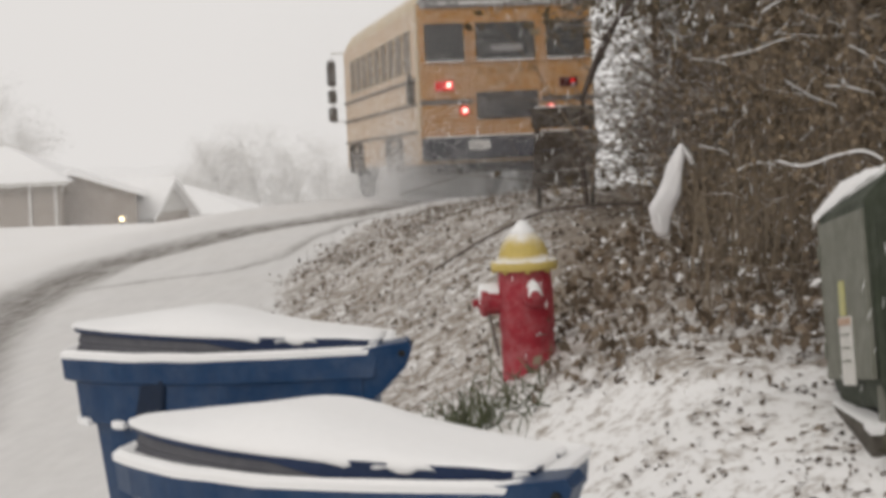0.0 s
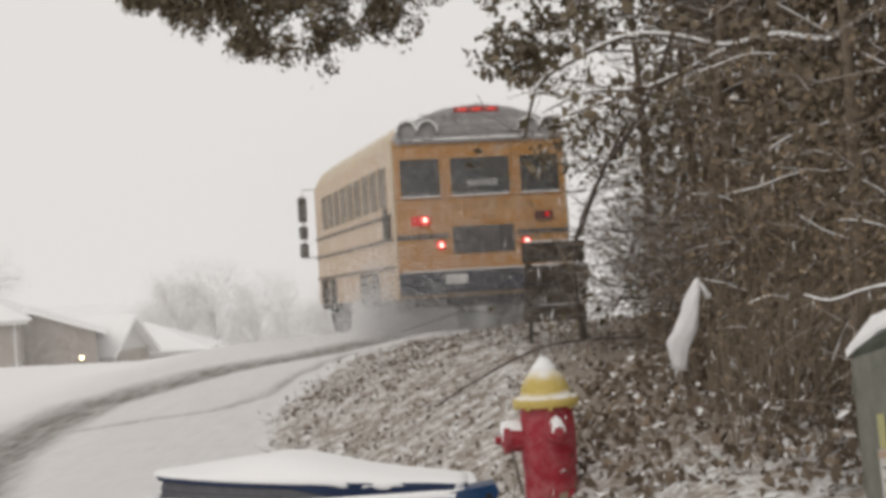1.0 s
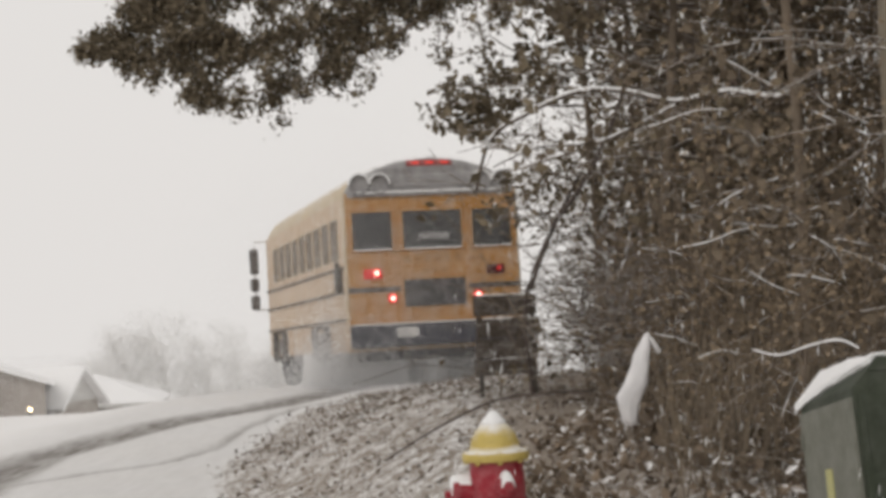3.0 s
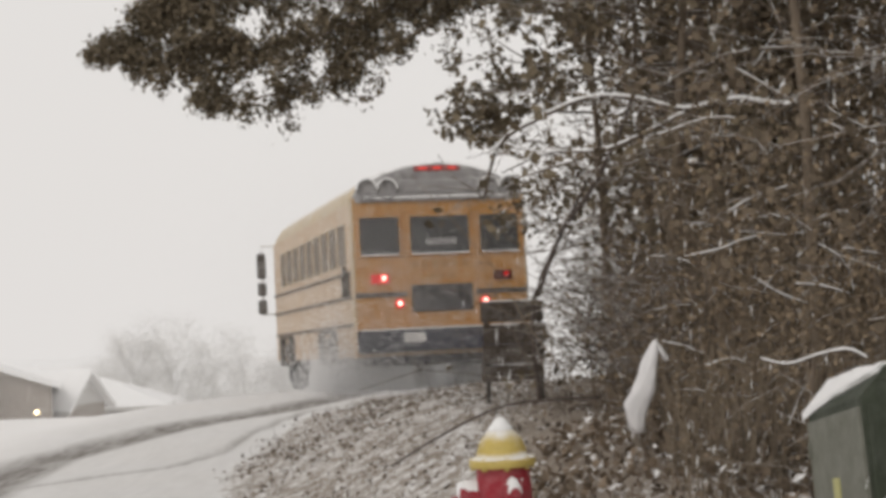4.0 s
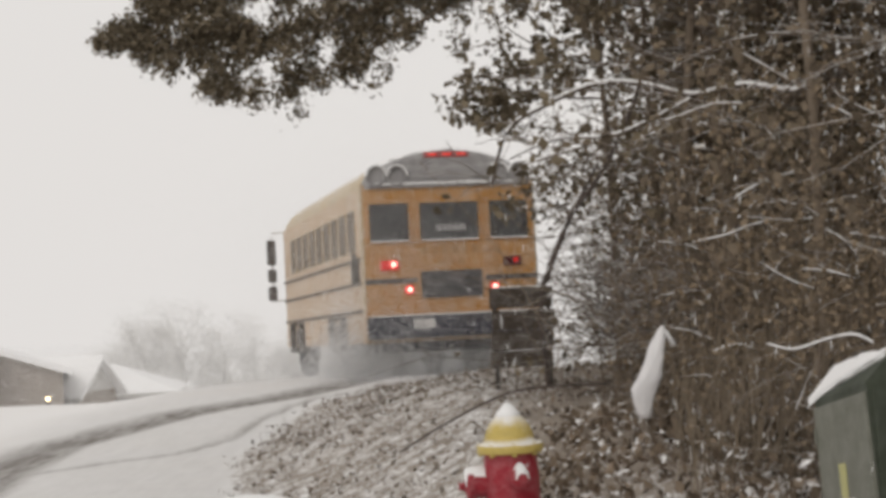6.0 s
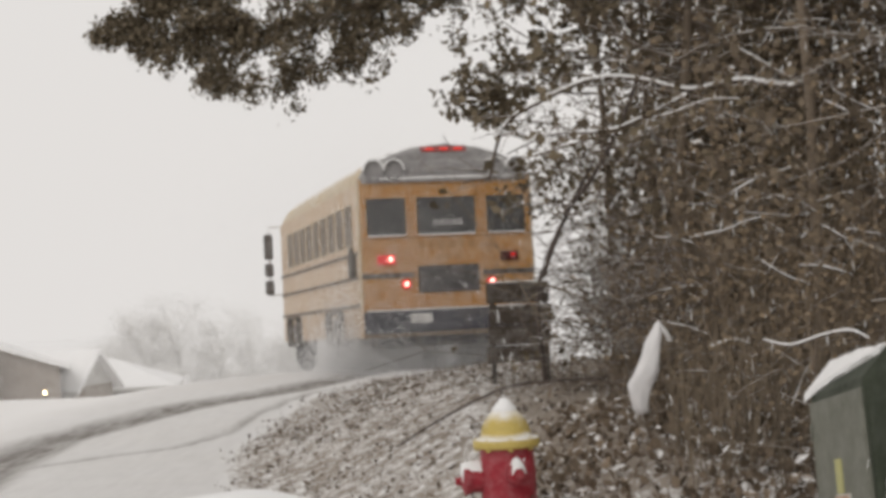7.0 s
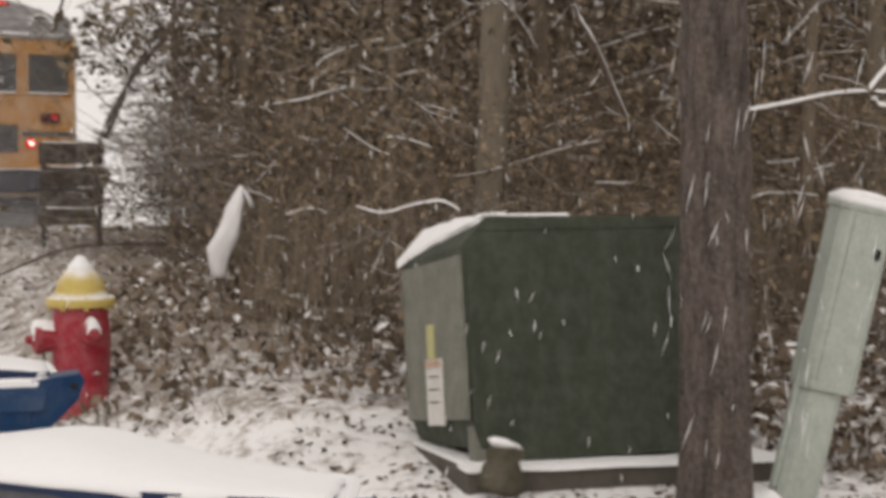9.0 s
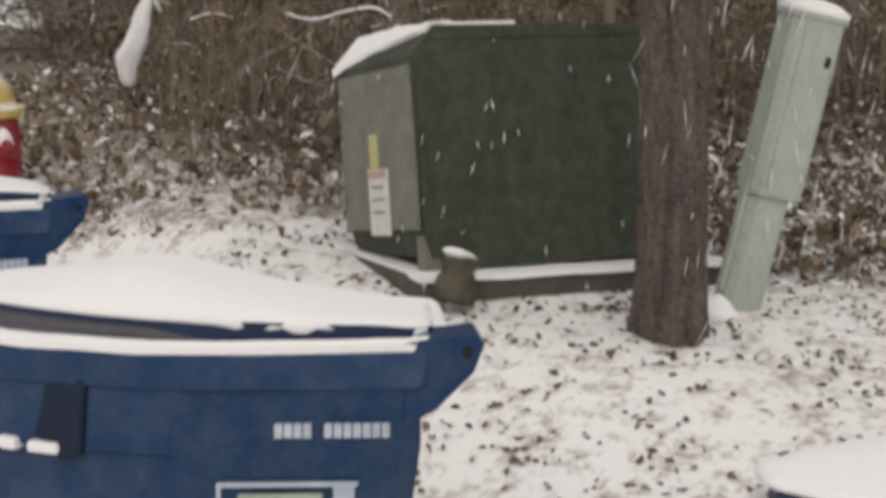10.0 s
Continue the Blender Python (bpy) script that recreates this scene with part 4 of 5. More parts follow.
house(pose(-38.15, 81.8, -5.35, 0, 0, 15), 15, 9, 3.95, 1.6, "long brick house with snow-covered hipped roof", hip=3.5)
house(pose(-31.1, 84.6, -6.0, 0, 0, 110), 7, 6.4, 3.75, 1.15, "brick house wing with front gable, snowy eaves", False, "house_wall")
house(pose(-29.2, 87.5, -6.0, 0, 0, -8), 5.2, 4.8, 2.3, 1.9, "small house wing with pale gable, snowy roof")
house(pose(-29.5, 97, -6.7, 0, 0, 10), 9, 7, 2.6, 1.4, "low house with broad snow-covered roof", hip=4.0)


# the houses' porch lamp, held up by an added freestanding post
def porch_lamp_on_post():
    x, y = -26.4, 78.5
    t = thing("porch_lamp_on_post", pose(x, y, gz(x, y)), "small lit porch lamp on an added post before the houses", "lamp")
    h = -3.5 - gz(x, y)
    bm = bmesh.new()
    lathe(bm, [(0.06, 0.0), (0.05, h - 0.15)], 10)
    part("post", bm, M["post"], t)
    bm = bmesh.new()
    lathe(bm, [(0.04, h - 0.09), (0.10, h - 0.04), (0.10, h + 0.04), (0.04, h + 0.09)], 14)
    part("globe", bm, M["porch"], t, "warm glowing globe", smooth=True)


porch_lamp_on_post()


# ---------------------------------------------------------------- plants
class Tubes:
    """Collects tapered limbs as closed four-sided or rounder tubes."""

    def __init__(self, sides=4):
        self.v, self.f, self.n, self.k = [], [], 0, sides

    def add(self, pts, radii):
        pts = np.asarray(pts, float)
        k = self.k
        d = np.gradient(pts, axis=0)
        d /= np.linalg.norm(d, axis=1, keepdims=True) + 1e-9
        ref = np.where(np.abs(d[:, 2:3]) > 0.9, np.array([[1.0, 0, 0]]), np.array([[0, 0, 1.0]]))
        u = np.cross(d, ref)
        u /= np.linalg.norm(u, axis=1, keepdims=True) + 1e-9
        w = np.cross(u, d)
        a = np.arange(k) * 2 * math.pi / k
        ring = pts[:, None, :] + np.asarray(radii)[:, None, None] * (np.cos(a)[None, :, None] * u[:, None, :] + np.sin(a)[None, :, None] * w[:, None, :])
        n = len(pts)
        self.v.append(ring.reshape(-1, 3))
        i = np.arange((n - 1) * k)
        r, c = i // k, i % k
        j = (c + 1) % k
        self.f.append(np.stack([r * k + c, r * k + j, (r + 1) * k + j, (r + 1) * k + c], 1) + self.n)
        self.n += n * k

    def make(self, name, mat, parent=None, label="", category="", kind="", smooth=True):
        return raw(name, np.concatenate(self.v), np.concatenate(self.f), mat, parent, label, category, kind, smooth)


def limb(rng, p, d, length, bend=0.35, droop=0.0, n=6):
    """A wandering line from p along d."""
    pts = [np.array(p, float)]
    d = np.array(d, float)
    d /= np.linalg.norm(d)
    for _ in range(n):
        d = d + rng.normal(0, bend / n ** 0.5, 3) * 0.6 + np.array([0, 0, -droop / n])
        d /= np.linalg.norm(d)
        pts.append(pts[-1] + d * length / n)
    return np.array(pts)


def grow(rng, tubes, p, d, length, r, depth, tips, fork=(3, 5), bend=0.4, droop=0.0, shrink=0.62, angle=0.75, least=0.0022):
    pts = limb(rng, p, d, length, bend, droop)
    radii = np.linspace(r, max(r * 0.45, least), len(pts))
    tubes.add(pts, radii)
    if depth == 0:
        tips.append(pts[-1])
        tips.append(pts[len(pts) // 2])
        return
    for _ in range(rng.integers(*fork)):
        i = rng.integers(2, len(pts))
        way = pts[i] - pts[i - 1]
        way = way / (np.linalg.norm(way) + 1e-9) + rng.normal(0, angle, 3)
        grow(rng, tubes, pts[i], way, length * shrink * rng.uniform(0.7, 1.2), radii[i] * 0.6, depth - 1, tips, fork, bend, droop, shrink, angle, least)


def leaf_mesh(rng, name, centres, size, mat, parent=None, label="", category="", kind="", flat=0.0, slim=0.5):
    """Small leaves, each folded along its rib, round the given centres."""
    c = np.asarray(centres, float)
    n = len(c)
    u = rng.normal(0, 1, (n, 3))
    u[:, 2] *= 1 - flat
    u /= np.linalg.norm(u, axis=1, keepdims=True)
    w = np.cross(u, rng.normal(0, 1, (n, 3)))
    if flat:
        w[:, 2] *= 1 - flat
    w /= np.linalg.norm(w, axis=1, keepdims=True)
    q = np.cross(u, w)
    s = size * rng.uniform(0.55, 1.35, (n, 1))
    v = np.stack([c - u * s * 0.5, c + w * s * 0.5 * slim + q * s * 0.12, c + u * s * 0.5, c - w * s * 0.5 * slim + q * s * 0.12], 1).reshape(-1, 3)
    b = np.arange(n)[:, None] * 4
    f = np.concatenate([b + np.array([[0, 1, 2]]), b + np.array([[0, 2, 3]])])
    return raw(name, v, f, mat, parent, label, category, kind)


def clump(rng, tips, per, spread_):
    t = np.asarray(tips, float)
    return np.repeat(t, per, 0) + rng.normal(0, spread_, (len(t) * per, 3))


def tree(seed, x, y, h, r, label, bark="bark", limbs=12, leaves=14, spread_=0.13, size=0.06, leaf="leaf", depth=2, low=0.25, lean=(0, 0), reach=0.34, group="trees of the roadside wood"):
    rng = np.random.default_rng(seed)
    z = gz(x, y) - 0.1
    t = thing("tree", pose(x, y, z), label, "tree", group)
    trunk = Tubes(10)
    pts = limb(rng, (0, 0, 0), (lean[0], lean[1], 1), h, 0.12, 0, 10)
    radii = np.linspace(r, r * 0.3, len(pts))
    radii[0] *= 1.5
    trunk.add(pts, radii)
    tips = []
    br = Tubes(4)
    for i in range(limbs):
        k = rng.uniform(low, 0.98)
        j = k * (len(pts) - 1)
        a = int(j)
        p = pts[a] + (pts[min(a + 1, len(pts) - 1)] - pts[a]) * (j - a)
        an = rng.uniform(0, 2 * math.pi)
        grow(rng, br, p, (math.cos(an), math.sin(an), rng.uniform(0.0, 0.7)), h * reach * rng.uniform(0.6, 1.1) * (1.15 - 0.6 * k), max(radii[a] * 0.42, 0.008), depth, tips, (4, 7), 0.5)
    trunk.make("trunk", M[bark], t)
    br.make("branchwork", M["twig"], t, kind="stuff")
    if leaves:
        leaf_mesh(rng, "crown", clump(rng, tips, leaves, spread_), size, M[leaf], t, kind="stuff", slim=0.7)
    return t


# trees of the wood's edge
tree(11, 1.65, 7.2, 6.0, 0.035, "slender tree with dull evergreen leaves at wood's edge", "bark", 9, 3, size=0.09, low=0.35)
tree(12, 1.98, 6.1, 7.0, 0.085, "pale-barked tree with bare lower trunk behind cabinet", "bark_pale", 9, 6, low=0.45)
tree(13, 0.95, 10.2, 5.2, 0.05, "bushy tree with dull evergreen leaves, snow-dusted twigs", "bark", 13, 5, spread_=0.045, size=0.075, low=0.32, reach=0.21)
tree(14, 1.9, 11.6, 6.5, 0.07, "leafy dark tree leaning over the road bank", "bark", 18, 6, spread_=0.06, size=0.07, low=0.25, reach=0.19)
tree(15, 3.1, 9.4, 6.5, 0.06, "tangled tree with dry brown leaves in wood", "bark", 18, 9, leaf="leaf_dark", low=0.15)
tree(16, 3.6, 13.5, 7.5, 0.09, "dark leafy tree deep in snowy wood", "bark", 24, 10, low=0.12, reach=0.25)
tree(28, 0.95, 11.2, 4.4, 0.035, "dense twiggy shrub with few leaves above bank", "bark", 16, 2, size=0.07, low=0.08, reach=0.22)
tree(29, 0.55, 10.7, 5.2, 0.035, "young leafy tree rising beside snowy bough", "bark", 16, 8, spread_=0.045, size=0.075, low=0.42, reach=0.19)
tree(17, 5.2, 11.0, 7.0, 0.08, "bare brown tree with dry leaves in wood", "bark", 20, 9, leaf="leaf_dark", low=0.12)
tree(18, 1.2, 14.5, 5.5, 0.05, "thin twiggy tree above the bank", "bark", 16, 0, low=0.25, reach=0.24)
tree(19, 2.5, 16.5, 7.0, 0.08, "dark twiggy tree behind the bank", "bark", 22, 9, low=0.12)
tree(20, 4.6, 7.4, 6.5, 0.06, "thin-stemmed tree with dry leaves behind pedestal", "bark_pale", 14, 8, leaf="leaf_dark", low=0.2)
tree(21, 6.6, 14.0, 8.0, 0.10, "tall tree with brown leaves deep in wood", "bark", 24, 10, leaf="leaf_dark", low=0.1)
tree(22, 5.6, 17.5, 8.0, 0.10, "tall dark tree deep in snowy wood", "bark", 24, 10, low=0.1)
tree(23, 9.0, 13.0, 8.0, 0.10, "tall brown tree at wood's far side", "bark", 24, 10, leaf="leaf_dark", low=0.1)
tree(24, 9.5, 18.5, 9.0, 0.12, "tall brown tree far back in wood", "bark", 24, 10, leaf="leaf_dark", low=0.1)
tree(25, 2.65, 5.0, 5.0, 0.03, "thin sapling with brown leaves beside cabinet", "bark", 10, 6, leaf="leaf_dark", low=0.3)
tree(26, 3.6, 6.0, 5.5, 0.04, "thin sapling with brown leaves near pedestal", "bark", 12, 7, leaf="leaf_dark", low=0.25)


# canes that arch out over the bank, with fine level twigs
def arching_shrub(seed, x, y, canes, reach, high, label):
    rng = np.random.default_rng(seed)
    z = gz(x, y) - 0.05
    t = thing("shrub", pose(x, y, z), label, "shrub", "arching shrubs above the bank")
    for _ in range(canes):
        tb = Tubes(4)
        out, top = -rng.uniform(0.35, 1.0) * reach, rng.uniform(0.3, 1.0) * high
        p0 = np.array([rng.normal(0, 0.15), rng.normal(0, 0.2), 0.0])
        p1 = np.array([out * rng.uniform(0.05, 0.45), rng.normal(0, 0.2), top * rng.uniform(0.95, 1.2)])
        p2 = np.array([out, rng.normal(0, 0.35), top * rng.uniform(0.75, 1.1)])
        u = np.linspace(0, 1, 11)[:, None]
        p = (1 - u) ** 2 * p0 + 2 * u * (1 - u) * p1 + u * u * p2 + rng.normal(0, 0.014, (11, 3))
        r = rng.uniform(0.006, 0.011)
        tb.add(p, np.linspace(r, 0.003, 11))
        for _ in range(5):
            j = rng.integers(4, 10)
            way = p[j + 1] - p[j]
            way = way / (np.linalg.norm(way) + 1e-9) + rng.normal(0, 0.42, 3)
            q = limb(rng, p[j], way, rng.uniform(0.15, 0.5), 0.35, 0.15, 4)
            tb.add(q, np.linspace(0.0045, 0.002, len(q)))
        tb.make("cane", M["twig"], t)


arching_shrub(41, 1.0, 10.0, 46, 1.05, 1.25, "dark bare shrub with long arching canes above bank")
arching_shrub(42, 1.15, 10.9, 46, 1.15, 1.5, "twiggy bare shrub leaning out beside the board")
arching_shrub(43, 1.35, 9.3, 34, 0.95, 1.2, "tangle of bare arching canes at thicket's edge")
arching_shrub(44, 1.3, 12.2, 40, 1.2, 1.9, "bare brown shrub with level twigs behind board")


# a leafy tree whose boughs reach out level towards the road
def leaning_leafy_tree():
    rng = np.random.default_rng(55)
    x, y = 1.35, 10.3
    z0 = gz(x, y) - 0.1
    t = thing("tree", pose(x, y, z0), "leafy tree reaching over bank with dull olive leaves", "tree", "trees of the roadside wood")
    trunk = Tubes(9)
    trunk.add([(0, 0, 0), (0.03, 0, 1.3), (-0.08, 0.05, 2.6), (-0.02, 0, 4.4)], [0.06, 0.05, 0.04, 0.02])
    trunk.make("trunk", M["bark"], t)
    br, tips = Tubes(4), []
    for _ in range(42):
        z = rng.uniform(1.75, 4.0)
        left = np.interp(z, [1.7, 2.05, 2.5, 2.9, 3.3, 4.0], [0.05, -0.15, -0.5, -0.42, -0.25, -0.3])
        end = np.array([left + 1.3 * rng.uniform(0, 1) ** 1.2 - x, rng.normal(0, 0.4), z - z0])
        start = np.array([0.0, 0.0, min(max(z - z0 + rng.uniform(-0.7, 0.3), 0.9), 4.2)])
        mid = (start + end) / 2 + rng.normal(0, 0.12, 3) + (0, 0, 0.12)
        u = np.linspace(0, 1, 8)[:, None]
        p = (1 - u) ** 2 * start + 2 * u * (1 - u) * mid + u * u * end + rng.normal(0, 0.012, (8, 3))
        br.add(p, np.linspace(0.013, 0.004, 8))
        for j in (4, 5, 6, 7, 7):
            q = limb(rng, p[j], (p[j] - p[j - 1]) / 0.15 + rng.normal(0, 0.8, 3), rng.uniform(0.08, 0.3), 0.4, 0.1, 3)
            br.add(q, np.linspace(0.004, 0.002, len(q)))
            tips.append(q[-1])
    br.make("branchwork", M["twig"], t, kind="stuff")
    leaf_mesh(rng, "crown", clump(rng, tips, 7, 0.042), 0.07, M["leaf"], t, "dull olive leaves in small clusters", kind="stuff", slim=0.6)


leaning_leafy_tree()


# near trunk beside the cabinet
def near_trunk():
    x, y = 1.98, 2.72
    t = thing("tree", pose(x, y, gz(x, y) - 0.06), "red-brown furrowed tree trunk in front of cabinet", "tree", "trees of the roadside wood")
    bm = bmesh.new()
    rings = []
    for i in range(92):
        z = i * 0.055
        r = 0.106 + 0.032 * math.exp(-z * 7) - 0.004 * z
        ring = []
        for a in range(64):
            an = a * math.pi / 32
            furrow = 0.018 * noise.noise((math.cos(an) * 5, math.sin(an) * 5, z * 2.2)) + 0.016 * noise.noise((math.cos(an) * 12, math.sin(an) * 12, z * 5))
            flare = 1 + 0.15 * math.exp(-z * 9) * math.sin(an * 3 + 0.6)
            ring.append(Vector(((r + furrow) * flare * math.cos(an) - 0.03 * z + 0.01, (r + furrow) * flare * math.sin(an), z)))
        rings.append(ring)
    loft(bm, rings)
    part("trunk", bm, M["bark_red"], t, smooth=True)
    rng = np.random.default_rng(5)
    br, tips = Tubes(5), []
    for z, an, ln in ((3.2, 2.6, 1.6), (3.6, 0.4, 1.5), (4.1, 4.0, 1.4), (4.6, 1.7, 1.4), (4.8, 5.2, 1.3)):
        grow(rng, br, (-0.03 * z, 0, z), (math.cos(an), math.sin(an), 0.6), ln, 0.035, 2, tips)
    br.make("branchwork", M["twig"], t, kind="stuff")


near_trunk()


# the evergreen whose long limb hangs over the road
def hanging_evergreen():
    rng = np.random.default_rng(77)
    x, y = 1.3, 12.4
    z0 = gz(x, y) - 0.1
    t = thing("tree", pose(0, 0, 0), "evergreen tree with long dark limb hanging over road", "tree", "trees of the roadside wood")
    trunk = Tubes(10)
    trunk.add([(x, y, z0), (x - 0.05, y, 2.2), (x - 0.2, y - 0.1, 4.2), (x - 0.2, y, 6.5)], [0.11, 0.09, 0.075, 0.03])
    trunk.make("trunk", M["bark"], t)
    br, tips = Tubes(5), []
    main = [(1.1, 12.3, 4.3), (0.3, 12.0, 4.15), (-0.6, 11.8, 3.85), (-1.4, 11.7, 3.6), (-2.2, 11.7, 3.42), (-2.9, 11.7, 3.42), (-3.62, 11.7, 3.53)]
    br.add(main, [0.05, 0.045, 0.036, 0.028, 0.02, 0.012, 0.005])
    high = [(0.6, 12.1, 4.5), (-0.6, 11.8, 4.35), (-1.7, 11.7, 4.1), (-2.6, 11.7, 3.9), (-3.2, 11.7, 3.75)]
    br.add(high, [0.04, 0.03, 0.02, 0.012, 0.005])
    low = [(-0.3, 11.9, 3.9), (-0.9, 11.7, 3.5), (-1.6, 11.65, 3.15), (-2.3, 11.6, 3.0), (-2.75, 11.6, 3.02)]
    br.add(low, [0.024, 0.018, 0.012, 0.008, 0.005])
    main, low, high = np.array(main), np.array(low), np.array(high)
    centres = []
    for line, n, s in ((main, 215, 0.8), (high, 200, 0.85), (low, 42, 0.42)):
        for _ in range(n):
            j = rng.uniform(0.8 if line is main else 0.5, len(line) - 1.02)
            a = int(j)
            p = line[a] + (line[a + 1] - line[a]) * (j - a)
            end = min(1.0, (len(line) - 1 - j) * 0.5 + 0.3)
            d = np.array([-0.7 + rng.normal(0, 0.5), rng.normal(0, 0.6), rng.choice([-1, 1], p=[0.55, 0.45]) * rng.uniform(0.2, 0.9)])
            d /= np.linalg.norm(d)
            q = limb(rng, p, d, rng.uniform(0.15, 0.6) * s * end, 0.4, 0.2, 5)
            br.add(q, np.linspace(0.007, 0.003, len(q)))
            centres += [q[2], q[3], q[4], q[5], q[5]]
    for p in ((-2.05, 11.6, 2.72), (-1.5, 11.7, 2.98), (-1.25, 11.7, 3.05), (-0.75, 11.8, 3.25), (-0.5, 11.8, 3.3)):
        q = limb(rng, np.array(p) + (0.15, 0, 0.55), (-0.2, 0, -1), 0.55, 0.3, 0, 5)
        br.add(q, np.linspace(0.006, 0.003, len(q)))
        centres += [q[5], q[5], q[4]]
    br.make("branchwork", M["twig"], t, kind="stuff")
    leaf_mesh(rng, "crown", clump(rng, centres, 19, 0.048), 0.052, M["leaf"], t, "dark dull-green foliage", kind="stuff", slim=0.5)
    tips = []
    b2 = Tubes(4)
    for i in range(16):
        an = rng.uniform(-1.5, 1.5)
        zz = rng.uniform(1.6, 6.2)
        grow(rng, b2, (x - 0.1, y, zz), (math.cos(an), math.sin(an), 0.2), 1.5, 0.02, 2, tips, (4, 7), 0.5)
    b2.make("branchwork", M["twig"], t, kind="stuff")
    leaf_mesh(rng, "crown", clump(rng, tips, 10, 0.12), 0.08, M["leaf"], t, kind="stuff")


hanging_evergreen()


# single snow-topped boughs that stand out
def bough(name_label, pts, r0, r1, mat="snow_limb", twigs=4, seed=1):
    rng = np.random.default_rng(seed)
    t = thing("branch", pose(0, 0, 0), name_label, "branch", "snow-topped boughs in the thicket")
    tb = Tubes(8)
    pts = np.array(pts, float)
    fine_n = 5
    dense = []
    for i in range(len(pts) - 1):
        p0, p1, p2, p3 = pts[max(i - 1, 0)], pts[i], pts[i + 1], pts[min(i + 2, len(pts) - 1)]
        for k in range(fine_n):
            u = k / fine_n
            dense.append(0.5 * (2 * p1 + (p2 - p0) * u + (2 * p0 - 5 * p1 + 4 * p2 - p3) * u * u + (3 * p1 - p0 - 3 * p2 + p3) * u ** 3))
    dense.append(pts[-1])
    tb.add(dense, np.linspace(r0, r1, len(dense)))
    tb.make("bough", M[mat], t)
    if mat == "snow_limb":
        sn = Tubes(7)
        rr = np.linspace(r0, r1, len(dense))
        sn.add(np.array(dense)[1:] + np.stack([0 * rr, 0 * rr, rr * 0.75], 1)[1:], rr[1:] * 0.86)
        sn.make("snow_strip", M["snow"], t, "fresh snow along the top")
    tw, tips = Tubes(4), []
    for _ in range(twigs):
        p = dense[rng.integers(2, len(dense))]
        grow(rng, tw, p, rng.normal(0, 1, 3) * (1, 0.4, 0.6), 0.35, 0.006, 1, tips)
    if twigs:
        tw.make("twig_spray", M["twig"], t, kind="stuff")


bough("long arching bough topped with fresh snow", [(1.9, 8.9, 2.55), (1.75, 9.0, 2.47), (1.46, 9.5, 2.58), (1.11, 9.5, 2.53), (0.77, 9.5, 2.62), (0.46, 9.5, 2.64), (0.1, 9.6, 2.52), (-0.18, 9.7, 2.36), (-0.3, 9.7, 2.0)], 0.021, 0.012, twigs=12, seed=3)
bough("thin bough forked below arching snowy bough", [(1.11, 9.5, 2.53), (0.75, 9.5, 2.33), (0.3, 9.5, 2.2), (-0.1, 9.5, 2.1)], 0.014, 0.005, "twig", 8, 4)
# darker bark puts the stem's silhouette tone into its colour
bough("dark bent stem rising beside the board", [(0.0, 10.6, 0.5), (-0.02, 10.5, 1.2), (0.2, 10.3, 1.7), (0.42, 10.2, 2.1)], 0.020, 0.012, "bark_red", 6, 5)
bough("dark fallen stick arching over the leafy bank", [(-0.94, 9.0, 0.21), (-0.61, 9.0, 0.4), (-0.22, 9.0, 0.57), (0.15, 9.0, 0.61), (0.45, 9.0, 0.61)], 0.007, 0.011, "bark_red", 2, 6)
bough("crooked bare twig topped with snow above cabinet", [(1.08, 4.45, 1.03), (1.18, 4.4, 1.005), (1.30, 4.35, 1.04), (1.40, 4.33, 1.055), (1.47, 4.33, 1.02)], 0.0045, 0.008, "snow_limb", 2, 7)
bough("leaning broken bough with snow behind cabinet", [(2.19, 5.4, 1.93), (2.22, 5.4, 1.87), (2.30, 5.4, 1.75), (2.41, 5.4, 1.52), (2.46, 5.4, 1.42)], 0.016, 0.010, "snow_limb", 2, 9)
bough("level bare bough with snow behind pedestal", [(2.45, 3.8, 1.42), (2.6, 3.8, 1.45), (2.85, 3.8, 1.5), (3.1, 3.8, 1.5)], 0.010, 0.008, "snow_limb", 2, 10)
bough("curled vine loop dusted with snow", [(2.93, 3.8, 1.50), (3.02, 3.8, 1.60), (3.07, 3.8, 1.56), (3.06, 3.8, 1.47), (2.98, 3.8, 1.45), (2.95, 3.8, 1.48)], 0.014, 0.012, "snow_limb", 1, 12)
for k, line in enumerate((((1.53, 5.8, 2.08), (1.68, 5.8, 2.0), (1.79, 5.8, 1.95)), ((1.87, 5.6, 1.98), (1.98, 5.6, 1.88), (2.08, 5.6, 1.73)),
                          ((1.11, 6.2, 1.67), (1.23, 6.2, 1.74), (1.44, 6.2, 1.8)),
                          ((0.91, 6.4, 1.47), (1.08, 6.4, 1.5), (1.19, 6.4, 1.54), (1.28, 6.4, 1.56)), ((1.47, 5.6, 1.49), (1.56, 5.6, 1.43), (1.61, 5.6, 1.35)),
                          ((1.19, 5.8, 1.35), (1.31, 5.8, 1.27), (1.43, 5.8, 1.22)), ((1.36, 5.6, 1.31), (1.47, 5.6, 1.3), (1.6, 5.6, 1.26)),
                          ((1.66, 6.6, 2.28), (1.7, 6.6, 2.19), (1.92, 6.6, 2.07)))):
    bough("short crooked snow-dusted twig in the thicket", line, 0.0068, 0.0042, "snow_limb", 1, 20 + k)
bough("bare bough lying across the pale trunk", [(1.68, 5.6, 1.13), (1.82, 5.6, 1.15), (2.0, 5.6, 1.2), (2.2, 5.6, 1.265), (2.4, 5.6, 1.31)], 0.008, 0.011, "bark", 3, 43)
